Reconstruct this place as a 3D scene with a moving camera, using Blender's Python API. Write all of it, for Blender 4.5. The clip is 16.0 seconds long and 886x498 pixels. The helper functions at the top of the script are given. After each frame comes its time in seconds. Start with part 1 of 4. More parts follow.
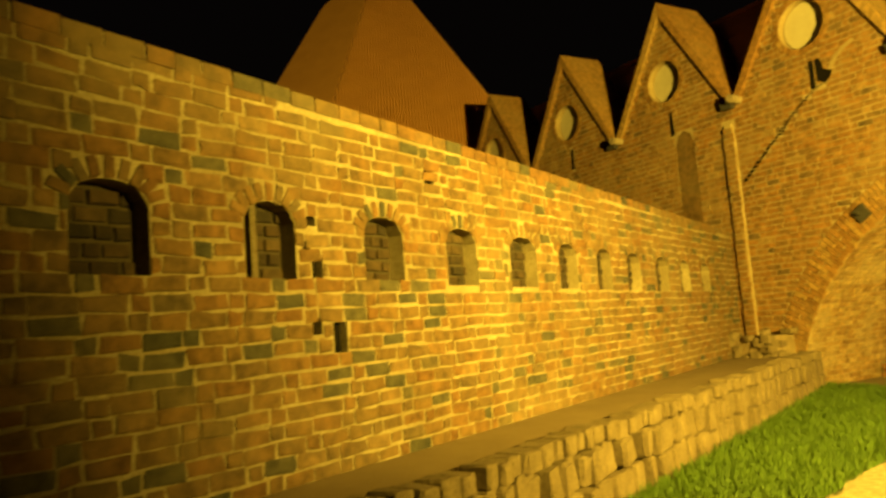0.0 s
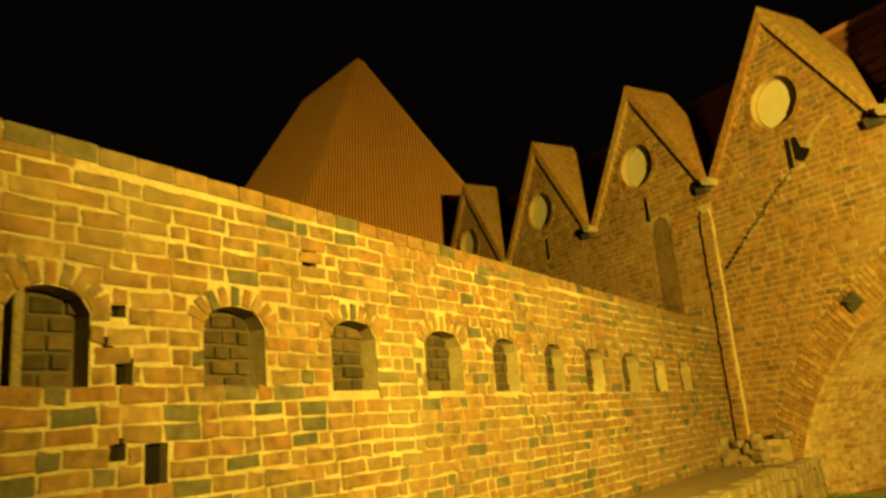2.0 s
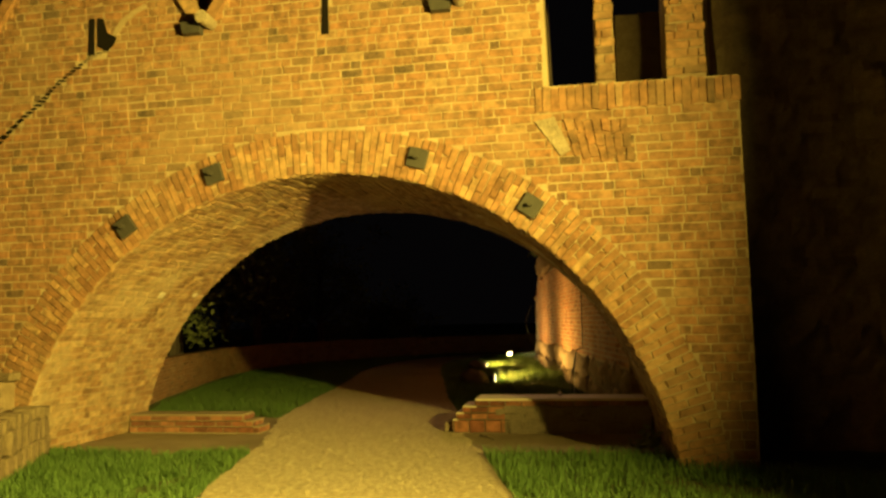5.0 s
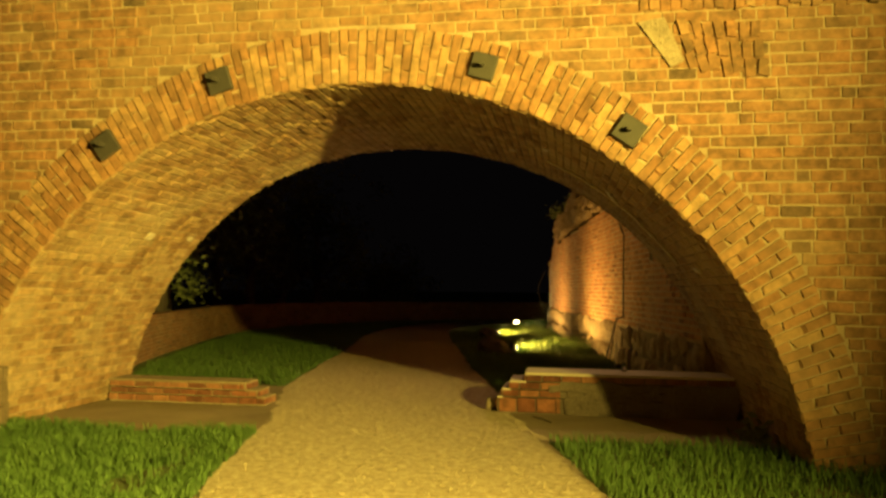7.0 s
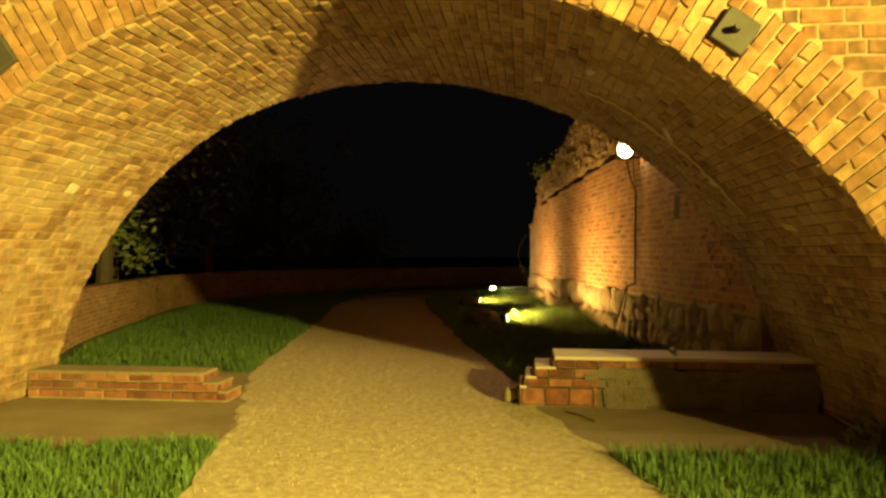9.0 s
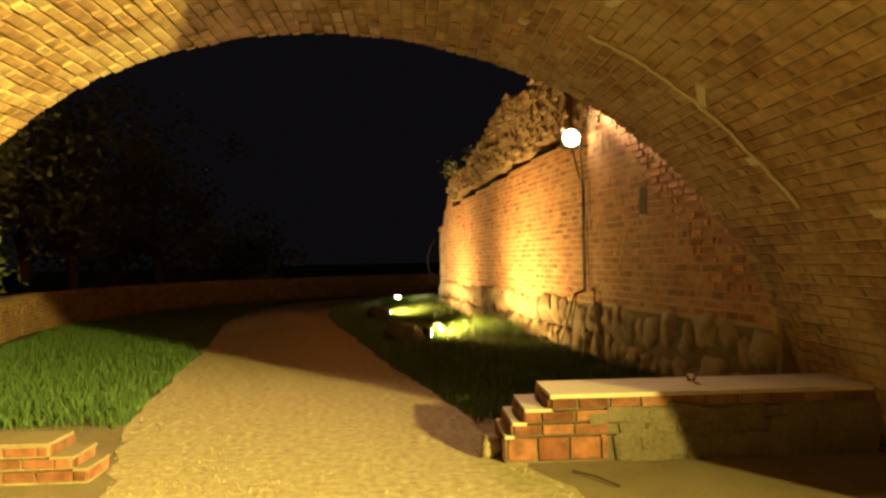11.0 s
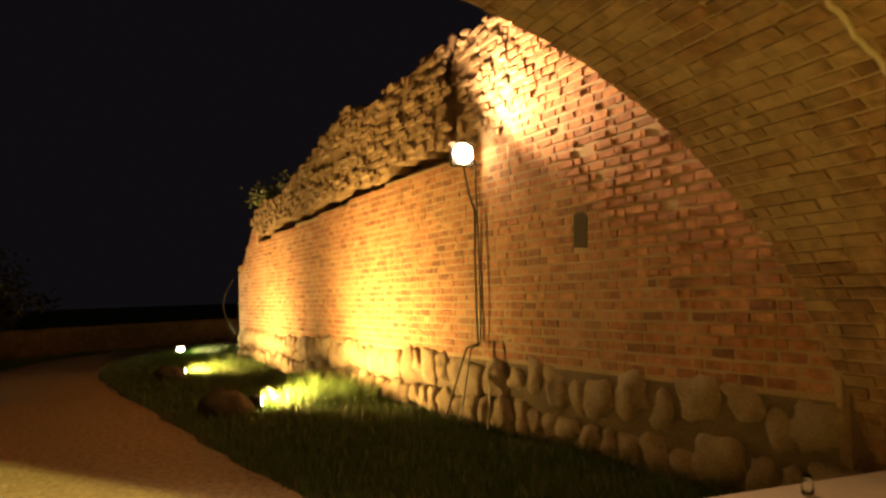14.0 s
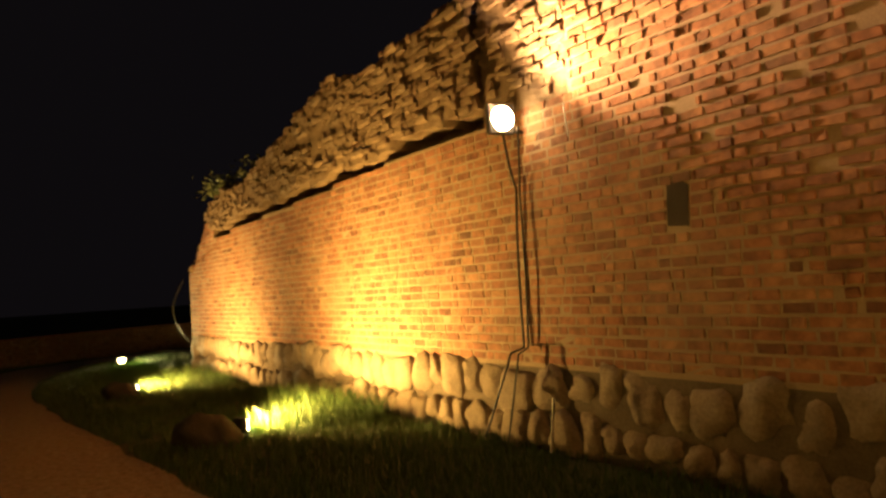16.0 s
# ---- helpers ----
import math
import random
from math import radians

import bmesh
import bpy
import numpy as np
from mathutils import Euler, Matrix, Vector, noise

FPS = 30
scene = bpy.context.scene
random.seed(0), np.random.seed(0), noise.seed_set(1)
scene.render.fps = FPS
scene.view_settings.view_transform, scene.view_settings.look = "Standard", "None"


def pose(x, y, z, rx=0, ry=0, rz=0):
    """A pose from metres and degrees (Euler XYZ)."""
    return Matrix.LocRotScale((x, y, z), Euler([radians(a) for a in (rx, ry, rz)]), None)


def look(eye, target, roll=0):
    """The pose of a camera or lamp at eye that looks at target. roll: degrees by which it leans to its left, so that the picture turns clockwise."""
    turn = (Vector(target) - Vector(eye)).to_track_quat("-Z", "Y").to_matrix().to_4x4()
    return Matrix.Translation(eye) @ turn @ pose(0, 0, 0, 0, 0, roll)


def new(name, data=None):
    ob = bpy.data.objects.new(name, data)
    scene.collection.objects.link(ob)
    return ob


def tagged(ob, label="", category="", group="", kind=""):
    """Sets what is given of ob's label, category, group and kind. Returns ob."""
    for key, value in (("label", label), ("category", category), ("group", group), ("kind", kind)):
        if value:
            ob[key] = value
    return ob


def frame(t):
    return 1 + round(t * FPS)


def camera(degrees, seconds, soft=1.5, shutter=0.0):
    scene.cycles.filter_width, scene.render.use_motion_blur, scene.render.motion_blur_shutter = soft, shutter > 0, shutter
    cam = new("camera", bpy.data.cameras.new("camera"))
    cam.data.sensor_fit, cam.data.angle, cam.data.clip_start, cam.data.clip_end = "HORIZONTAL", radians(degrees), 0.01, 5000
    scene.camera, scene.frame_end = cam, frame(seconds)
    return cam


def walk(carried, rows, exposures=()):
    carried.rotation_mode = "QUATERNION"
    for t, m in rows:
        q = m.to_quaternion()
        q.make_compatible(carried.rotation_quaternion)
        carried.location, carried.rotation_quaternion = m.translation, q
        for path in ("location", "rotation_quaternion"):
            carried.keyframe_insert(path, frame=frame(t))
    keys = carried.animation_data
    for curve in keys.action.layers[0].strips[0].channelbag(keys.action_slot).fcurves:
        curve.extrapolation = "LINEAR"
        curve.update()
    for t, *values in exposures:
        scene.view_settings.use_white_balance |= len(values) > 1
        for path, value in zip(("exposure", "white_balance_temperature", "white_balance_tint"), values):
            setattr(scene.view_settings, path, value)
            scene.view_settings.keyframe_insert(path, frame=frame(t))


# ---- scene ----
cam = camera(60.6, 16.0, soft=2.7, shutter=0.5)
PATH = [
    (0, (-0.019, -0.02, 1.616), (-1.728, 0.997, 1.828), -4.4),
    (0.5, (-0.176, 0.3, 1.667), (-1.829, 1.395, 1.924), -4.6),
    (1, (-0.282, 0.65, 1.696), (-1.986, 1.612, 2.112), -3.0),
    (1.5, (-0.433, 0.975, 1.685), (-2.115, 1.924, 2.205), -3.1),
    (2, (-0.604, 1.345, 1.667), (-2.27, 2.349, 2.129), -5.0),
    (2.5, (-0.788, 1.765, 1.663), (-2.44, 2.835, 2.016), -4.2),
    (3, (-1.012, 2.215, 1.645), (-2.521, 3.497, 1.928), -4.1),
    (3.5, (-1.095, 2.676, 1.654), (-2.368, 4.192, 1.938), -4.4),
    (4, (-1.271, 2.975, 1.68), (-2.31, 4.663, 1.947), -1.6),
    (4.5, (-1.452, 3.329, 1.718), (-1.999, 5.239, 1.946), -0.3),
    (4.7, (-1.491, 3.479, 1.727), (-1.85, 5.436, 1.933), -1.6),
    (6.8, (-2.568, 5.407, 1.601), (-2.915, 7.372, 1.728), 0.2),
    (7, (-2.687, 5.592, 1.593), (-3.007, 7.564, 1.697), 0.6),
    (7.5, (-2.93, 6.068, 1.604), (-3.153, 8.055, 1.647), -0.7),
    (8, (-3.139, 6.556, 1.609), (-3.399, 8.538, 1.669), 0.3),
    (8.5, (-3.34, 7.036, 1.604), (-3.561, 9.023, 1.623), -0.1),
    (9, (-3.514, 7.527, 1.585), (-3.728, 9.515, 1.598), 0.1),
    (9.5, (-3.688, 7.991, 1.569), (-3.891, 9.981, 1.586), 1.5),
    (9.7, (-3.767, 8.16, 1.571), (-3.841, 10.158, 1.595), 2.0),
    (11.8, (-4.592, 10.475, 1.622), (-4.44, 12.469, 1.652), -2.0),
    (12, (-4.687, 10.636, 1.635), (-4.484, 12.625, 1.668), -2.2),
    (12.5, (-4.874, 11.07, 1.684), (-4.543, 13.042, 1.744), -3.3),
    (13, (-5.05, 11.584, 1.704), (-4.579, 13.522, 1.857), -2.5),
    (13.5, (-5.185, 12.091, 1.707), (-4.587, 13.997, 1.811), -1.8),
    (14, (-5.243, 12.612, 1.713), (-4.557, 14.487, 1.828), -2.0),
    (14.5, (-5.347, 13.067, 1.725), (-4.655, 14.941, 1.822), -1.5),
    (15, (-5.47, 13.56, 1.753), (-4.741, 15.421, 1.83), -2.4),
    (15.5, (-5.558, 14.104, 1.793), (-4.796, 15.951, 1.896), -4.0),
    (16, (-5.69, 14.639, 1.773), (-4.837, 16.445, 1.866), -3.8),
]
walk(cam, [(t, look(eye, target, roll)) for t, eye, target, roll in PATH],
     exposures=[(0, -0.2, 7000, 10), (1.0, -0.33, 6900, 10), (3.0, -0.35, 6600, 10), (3.9, -0.25, 5600, 10), (4.6, -0.25, 5500, 10), (6.8, -0.15, 5700, 10), (8.5, 0.25, 5500, 10), (9.7, 0.65, 5200, 10), (11.8, 1.55, 5050, 17), (14.5, 1.6, 5200, 18), (16, 1.25, 5250, 19)])

# ---- night sky and lamps ----
world = bpy.data.worlds.new("night")
scene.world = world
world.use_nodes = True
bg = world.node_tree.nodes["Background"]
bg.inputs[0].default_value = (0.62, 0.46, 0.40, 1)
bg.inputs[1].default_value = 0.0028

SODIUM = (1.0, 0.70, 0.075)


def spot(name, eye, target, watts, degrees, blend, color, radius=0.08):
    la = bpy.data.lights.new(name, "SPOT")
    la.energy, la.spot_size, la.spot_blend, la.color, la.shadow_soft_size = watts, radians(degrees), blend, color, radius
    ob = new(name, la)
    ob.matrix_world = look(eye, target)
    return ob


spot("floodlight_front", (3.0, 5.5, 3.55), (-6.6, 8.4, 4.6), 33000, 119, 1.0, SODIUM, 0.12)
spot("floodlight_bracket", (-1.8, 21.2, 3.45), (-2.38, 20.64, 4.04), 1050, 178, 0.55, (1.0, 0.52, 0.16), 0.1)
spot("ground_spot_light", (-3.86, 24.75, 0.22), (-2.05, 24.7, 1.0), 1500, 154, 1.0, (1.0, 0.52, 0.07), 0.06)
spot("ground_spot_light_mid", (-4.85, 30.9, 0.22), (-2.7, 31.6, 1.2), 1000, 160, 1.0, (1.0, 0.52, 0.08), 0.06)
spot("ground_spot_light_far", (-4.75, 39.3, 0.25), (-3.4, 36.0, 1.0), 1300, 120, 0.9, (1.0, 0.70, 0.18), 0.06)

# ---- materials ----


def nodes_of(name):
    m = bpy.data.materials.new(name)
    m.use_nodes = True
    n = m.node_tree.nodes
    return m, n, m.node_tree.links, n["Principled BSDF"]


def ramp(n, stops):
    r = n.new("ShaderNodeValToRGB")
    e = r.color_ramp.elements
    e[0].position, e[0].color = stops[0][0], (*stops[0][1], 1)
    e[1].position, e[1].color = stops[-1][0], (*stops[-1][1], 1)
    for p, c in stops[1:-1]:
        x = e.new(p)
        x.color = (*c, 1)
    return r


def noise_tex(n, k, scale, detail=4.0, rough=0.6):
    t = n.new("ShaderNodeTexNoise")
    t.inputs["Scale"].default_value, t.inputs["Detail"].default_value, t.inputs["Roughness"].default_value = scale, detail, rough
    g = n.new("ShaderNodeNewGeometry")
    k.new(g.outputs["Position"], t.inputs["Vector"])
    return t


def mix_rgb(n, k, mode, fac, a, b):
    m = n.new("ShaderNodeMix")
    m.data_type, m.blend_type = "RGBA", mode
    if isinstance(fac, float):
        m.inputs[0].default_value = fac
    else:
        k.new(fac, m.inputs[0])
    for s, i in ((a, 6), (b, 7)):
        if isinstance(s, tuple):
            m.inputs[i].default_value = (*s, 1)
        else:
            k.new(s, m.inputs[i])
    return m.outputs[2]


def bump(n, k, b, height, strength, dist=0.01):
    u = n.new("ShaderNodeBump")
    u.inputs["Strength"].default_value, u.inputs["Distance"].default_value = strength, dist
    k.new(height, u.inputs["Height"])
    k.new(u.outputs["Normal"], b.inputs["Normal"])


def mottled(name, stops, scale, fine, rough=0.9, bump_strength=0.5, dist=0.01, spec=0.3):
    """Two scales of noise through a colour ramp, with fine relief."""
    m, n, k, b = nodes_of(name)
    big, small = noise_tex(n, k, scale), noise_tex(n, k, fine, 5.0, 0.7)
    mixed = n.new("ShaderNodeMath")
    mixed.operation = "MULTIPLY_ADD"
    mixed.inputs[1].default_value = 0.5
    half = n.new("ShaderNodeMath")
    half.operation = "MULTIPLY"
    half.inputs[1].default_value = 0.5
    k.new(small.outputs[0], half.inputs[0])
    k.new(big.outputs[0], mixed.inputs[0])
    k.new(half.outputs[0], mixed.inputs[2])
    r = ramp(n, stops)
    k.new(mixed.outputs[0], r.inputs[0])
    k.new(r.outputs[0], b.inputs["Base Color"])
    b.inputs["Roughness"].default_value = rough
    b.inputs["Specular IOR Level"].default_value = spec
    bump(n, k, b, small.outputs[0], bump_strength, dist)
    return m


def brick_material(name, stops, stain, wear=0.5):
    """Fired brick: each brick its own tone, blotches, pits."""
    m, n, k, b = nodes_of(name)
    info, geo = n.new("ShaderNodeObjectInfo"), n.new("ShaderNodeNewGeometry")
    add = n.new("ShaderNodeMath")
    add.operation = "ADD"
    k.new(info.outputs["Random"], add.inputs[0])
    k.new(geo.outputs["Random Per Island"], add.inputs[1])
    fr = n.new("ShaderNodeMath")
    fr.operation = "FRACT"
    k.new(add.outputs[0], fr.inputs[0])
    tone = ramp(n, stops)
    tone.color_ramp.interpolation = "LINEAR"
    k.new(fr.outputs[0], tone.inputs[0])
    blot, fine, wide = noise_tex(n, k, 9.0), noise_tex(n, k, 70.0, 5.0, 0.75), noise_tex(n, k, 0.8, 5.0)
    br = ramp(n, [(0.35, (0.62, 0.62, 0.62)), (0.65, (1.25, 1.2, 1.1))])
    k.new(blot.outputs[0], br.inputs[0])
    c = mix_rgb(n, k, "MULTIPLY", 1.0, tone.outputs[0], br.outputs[0])
    wr = ramp(n, [(0.48, (0, 0, 0)), (0.72, (1, 1, 1))])
    k.new(wide.outputs[0], wr.inputs[0])
    fw = n.new("ShaderNodeMath")
    fw.operation = "MULTIPLY"
    fw.inputs[1].default_value = wear
    k.new(wr.outputs[0], fw.inputs[0])
    c = mix_rgb(n, k, "MIX", fw.outputs[0], c, stain)
    k.new(c, b.inputs["Base Color"])
    b.inputs["Roughness"].default_value = 0.92
    b.inputs["Specular IOR Level"].default_value = 0.25
    bump(n, k, b, fine.outputs[0], 0.7, 0.012)
    return m


MAT = {}
MAT["gallery_brick"] = brick_material("gallery_brick", [(0.0, (0.046, 0.044, 0.034)), (0.1, (0.072, 0.062, 0.042)), (0.16, (0.105, 0.068, 0.036)), (0.5, (0.13, 0.078, 0.036)), (0.85, (0.125, 0.064, 0.028)), (1.0, (0.165, 0.108, 0.056))], (0.17, 0.13, 0.07), 0.45)
MAT["bridge_brick"] = brick_material("bridge_brick", [(0.0, (0.10, 0.068, 0.042)), (0.08, (0.14, 0.083, 0.042)), (0.16, (0.175, 0.098, 0.046)), (0.5, (0.195, 0.108, 0.048)), (0.85, (0.22, 0.112, 0.046)), (1.0, (0.235, 0.155, 0.08))], (0.24, 0.155, 0.076), 0.7)
MAT["arch_brick"] = brick_material("arch_brick", [(0.0, (0.17, 0.088, 0.036)), (0.5, (0.24, 0.128, 0.053)), (1.0, (0.28, 0.18, 0.082))], (0.27, 0.175, 0.085), 0.5)
MAT["soffit_brick"] = brick_material("soffit_brick", [(0.0, (0.17, 0.098, 0.043)), (0.5, (0.235, 0.145, 0.066)), (1.0, (0.29, 0.205, 0.105))], (0.34, 0.27, 0.155), 0.75)
MAT["red_brick"] = brick_material("red_brick", [(0.0, (0.10, 0.04, 0.024)), (0.5, (0.18, 0.068, 0.034)), (1.0, (0.26, 0.122, 0.06))], (0.26, 0.155, 0.092), 0.35)
MAT["tower_brick"] = brick_material("tower_brick", [(0.0, (0.15, 0.075, 0.044)), (0.12, (0.23, 0.108, 0.054)), (0.6, (0.30, 0.142, 0.063)), (1.0, (0.36, 0.195, 0.09))], (0.33, 0.22, 0.12), 0.5)
MAT["tower_mortar"] = mottled("tower_mortar", [(0.3, (0.2, 0.145, 0.085)), (0.7, (0.40, 0.315, 0.205))], 1.5, 60.0, 0.95, 0.6)
# Dark window brick and its bed; shade of the recess is mixed into both colours.
MAT["shaded_infill_brick"] = brick_material("shaded_infill_brick", [(0.0, (0.018, 0.014, 0.01)), (0.5, (0.034, 0.021, 0.012)), (1.0, (0.06, 0.04, 0.022))], (0.06, 0.044, 0.026), 0.4)
MAT["shaded_infill_bed"] = mottled("shaded_infill_bed", [(0.3, (0.026, 0.02, 0.012)), (0.7, (0.065, 0.048, 0.028))], 4.0, 50.0, 0.95, 0.7)
MAT["mortar"] = mottled("mortar", [(0.36, (0.12, 0.088, 0.05)), (0.5, (0.21, 0.165, 0.096)), (0.64, (0.34, 0.285, 0.185))], 1.1, 60.0, 0.95, 0.6)
MAT["bridge_mortar"] = mottled("bridge_mortar", [(0.3, (0.17, 0.115, 0.06)), (0.5, (0.27, 0.2, 0.115)), (0.7, (0.42, 0.34, 0.22))], 1.3, 60.0, 0.95, 0.6)
MAT["plaster"] = mottled("plaster", [(0.3, (0.33, 0.285, 0.21)), (0.7, (0.44, 0.39, 0.30))], 3.0, 40.0, 0.9, 0.3)
MAT["stone"] = mottled("stone", [(0.3, (0.13, 0.10, 0.07)), (0.5, (0.25, 0.195, 0.135)), (0.72, (0.38, 0.31, 0.22))], 3.5, 30.0, 0.9, 0.9, 0.03)
MAT["slab"] = mottled("slab", [(0.3, (0.34, 0.29, 0.22)), (0.7, (0.47, 0.41, 0.33))], 3.0, 60.0, 0.8, 0.3)
MAT["gravel"] = mottled("gravel", [(0.36, (0.19, 0.145, 0.085)), (0.46, (0.32, 0.255, 0.16)), (0.54, (0.40, 0.33, 0.215)), (0.64, (0.52, 0.45, 0.33))], 13.0, 75.0, 0.95, 0.8, 0.025)
MAT["soil"] = mottled("soil", [(0.3, (0.05, 0.06, 0.018)), (0.6, (0.09, 0.10, 0.03)), (0.8, (0.16, 0.13, 0.06))], 1.3, 40.0, 0.98, 0.8, 0.02)
MAT["earth"] = mottled("earth", [(0.25, (0.11, 0.08, 0.048)), (0.5, (0.19, 0.145, 0.088)), (0.75, (0.27, 0.215, 0.135))], 1.2, 45.0, 0.95, 0.9, 0.02)
MAT["paving"] = mottled("paving", [(0.3, (0.13, 0.088, 0.05)), (0.7, (0.21, 0.15, 0.088))], 1.5, 50.0, 0.95, 0.6)
MAT["rubble"] = mottled("rubble", [(0.25, (0.12, 0.086, 0.05)), (0.5, (0.22, 0.155, 0.088)), (0.75, (0.32, 0.25, 0.155))], 5.0, 30.0, 0.95, 1.0, 0.03)
MAT["edge_stone"] = mottled("edge_stone", [(0.3, (0.085, 0.062, 0.036)), (0.5, (0.15, 0.108, 0.062)), (0.7, (0.23, 0.175, 0.105))], 4.0, 30.0, 0.95, 1.0, 0.03)
MAT["iron"] = mottled("iron", [(0.3, (0.022, 0.021, 0.022)), (0.7, (0.055, 0.048, 0.044))], 8.0, 90.0, 0.6, 0.3)
MAT["tile"] = mottled("tile", [(0.3, (0.40, 0.19, 0.07)), (0.7, (0.52, 0.26, 0.10))], 1.5, 25.0, 0.8, 0.5)
MAT["red_tile"] = mottled("red_tile", [(0.3, (0.18, 0.07, 0.038)), (0.7, (0.28, 0.115, 0.06))], 1.5, 30.0, 0.85, 0.6)
MAT["dark_stone"] = mottled("dark_stone", [(0.3, (0.035, 0.032, 0.028)), (0.7, (0.09, 0.08, 0.065))], 3.0, 30.0, 0.9, 0.9, 0.03)
# Stone with shade put into its colour, for low wall and footing gaps.
MAT["shaded_stone"] = mottled("shaded_stone", [(0.3, (0.07, 0.055, 0.04)), (0.7, (0.19, 0.15, 0.105))], 3.0, 35.0, 0.95, 0.9, 0.02)
# Near-black colour that stands in for the shade inside cracks, slits and holes.
MAT["void_shade"] = mottled("void_shade", [(0.3, (0.004, 0.0034, 0.0028)), (0.7, (0.010, 0.008, 0.006))], 3.0, 40.0, 0.95, 0.4, spec=0.05)
MAT["grass"] = mottled("grass", [(0.3, (0.033, 0.066, 0.009)), (0.55, (0.06, 0.108, 0.013)), (0.8, (0.12, 0.16, 0.028))], 2.2, 30.0, 0.7, 0.1)
MAT["leaf"] = mottled("leaf", [(0.3, (0.09, 0.11, 0.03)), (0.6, (0.12, 0.14, 0.04)), (0.8, (0.16, 0.17, 0.06))], 0.7, 12.0, 0.65, 0.1)
MAT["bark"] = mottled("bark", [(0.3, (0.05, 0.04, 0.03)), (0.7, (0.12, 0.095, 0.07))], 4.0, 30.0, 0.95, 0.8, 0.03)
MAT["cable"] = mottled("cable", [(0.3, (0.012, 0.012, 0.012)), (0.7, (0.03, 0.03, 0.03))], 5.0, 60.0, 0.5, 0.1)
MAT["steel"] = mottled("steel", [(0.3, (0.30, 0.30, 0.30)), (0.7, (0.45, 0.45, 0.44))], 6.0, 80.0, 0.4, 0.1)


def glow(name, color, strength):
    m, n, k, b = nodes_of(name)
    b.inputs["Emission Color"].default_value = (*color, 1)
    b.inputs["Emission Strength"].default_value = strength
    return m


MAT["lamp_glow"] = glow("lamp_glow", (1.0, 0.60, 0.2), 50.0)
MAT["spot_glow"] = glow("spot_glow", (1.0, 0.68, 0.2), 25.0)

# ---- mesh helpers ----


def mesh_of(name, verts, faces, mat):
    me = bpy.data.meshes.new(name)
    me.from_pydata(verts, [], faces)
    me.materials.append(mat)
    me.update()
    return me


def finish(bm, name, mat, smooth=False):
    bmesh.ops.recalc_face_normals(bm, faces=bm.faces)
    me = bpy.data.meshes.new(name)
    bm.to_mesh(me)
    bm.free()
    me.materials.append(mat)
    if smooth:
        me.shade_smooth()
    return me


def part(name, bm, mat, parent=None, label="", smooth=False):
    ob = new(name, finish(bm, name, mat, smooth))
    ob.parent = parent
    return tagged(ob, label)


def plane_frame(ox, oy, dx, dy):
    """Wall coordinates: u along (dx, dy), z up, d out of the wall to the side of (dy, -dx)."""
    length = math.hypot(dx, dy)
    ux, uy = dx / length, dy / length
    return lambda u, z, d=0.0: (ox + ux * u + uy * d, oy + uy * u - ux * d, z)


def prism(bm, pts, fr, d0, d1):
    """A polygon in wall coordinates, from depth d0 to d1."""
    a = [bm.verts.new(fr(u, z, d0)) for u, z in pts]
    b = [bm.verts.new(fr(u, z, d1)) for u, z in pts]
    bm.faces.new(a)
    bm.faces.new(list(reversed(b)))
    for i in range(len(pts)):
        j = (i + 1) % len(pts)
        bm.faces.new((a[j], a[i], b[i], b[j]))


def box(bm, x0, x1, y0, y1, z0, z1):
    prism(bm, [(x0, z0), (x1, z0), (x1, z1), (x0, z1)], lambda u, z, d: (u, d, z), y0, y1)


def course_bricks(rng, u0, u1, z0, z1, inside, long=0.275, short=0.13, course=0.108, joint=0.014):
    """Bricks of a bond that alternates stretchers and headers, cut where the wall ends: u0, u1, z0, z1 of each."""
    out, row, z = [], 0, z0
    while z + course <= z1 + 0.02:
        u, i = u0 - rng.random() * 0.3, row
        while u < u1:
            w = (long if (i % 3) else short) * (0.93 + 0.14 * rng.random())
            zm = z + course / 2
            cells = [u + w * (c + 0.5) / 8 for c in range(8)]
            ok = [u0 < c < u1 and inside(c, zm) for c in cells]
            if any(ok):
                first, last = ok.index(True), 7 - ok[::-1].index(True)
                a, b = u + w * first / 8, u + w * (last + 1) / 8
                if b - a > 0.045:
                    out.append((a + joint / 2, b - joint / 2, z + joint / 2, z + course - joint / 2))
            u, i = u + w, i + 1
        z, row = z + course, row + 1
    return out


BRICK_V = [(-0.5, 0.0, -0.5), (0.5, 0.0, -0.5), (0.5, 0.0, 0.5), (-0.5, 0.0, 0.5), (-0.47, -1, -0.44), (0.47, -1, -0.45), (0.47, -1, 0.44), (-0.47, -1, 0.45)]
BRICK_F = [(4, 5, 6, 7), (0, 1, 5, 4), (1, 2, 6, 5), (2, 3, 7, 6), (3, 0, 4, 7)]


def brick_variants(mat, rough=0.03, count=6, seed=3):
    rng, out = random.Random(seed), []
    for _ in range(count):
        v = [(x + rng.uniform(-rough, rough) * 0.5, y + (rng.uniform(-0.2, 0.1) if y < 0 else 0), z + rng.uniform(-rough, rough) * 1.5) for x, y, z in BRICK_V]
        out.append(mesh_of("brick", v, BRICK_F, mat))
    return out


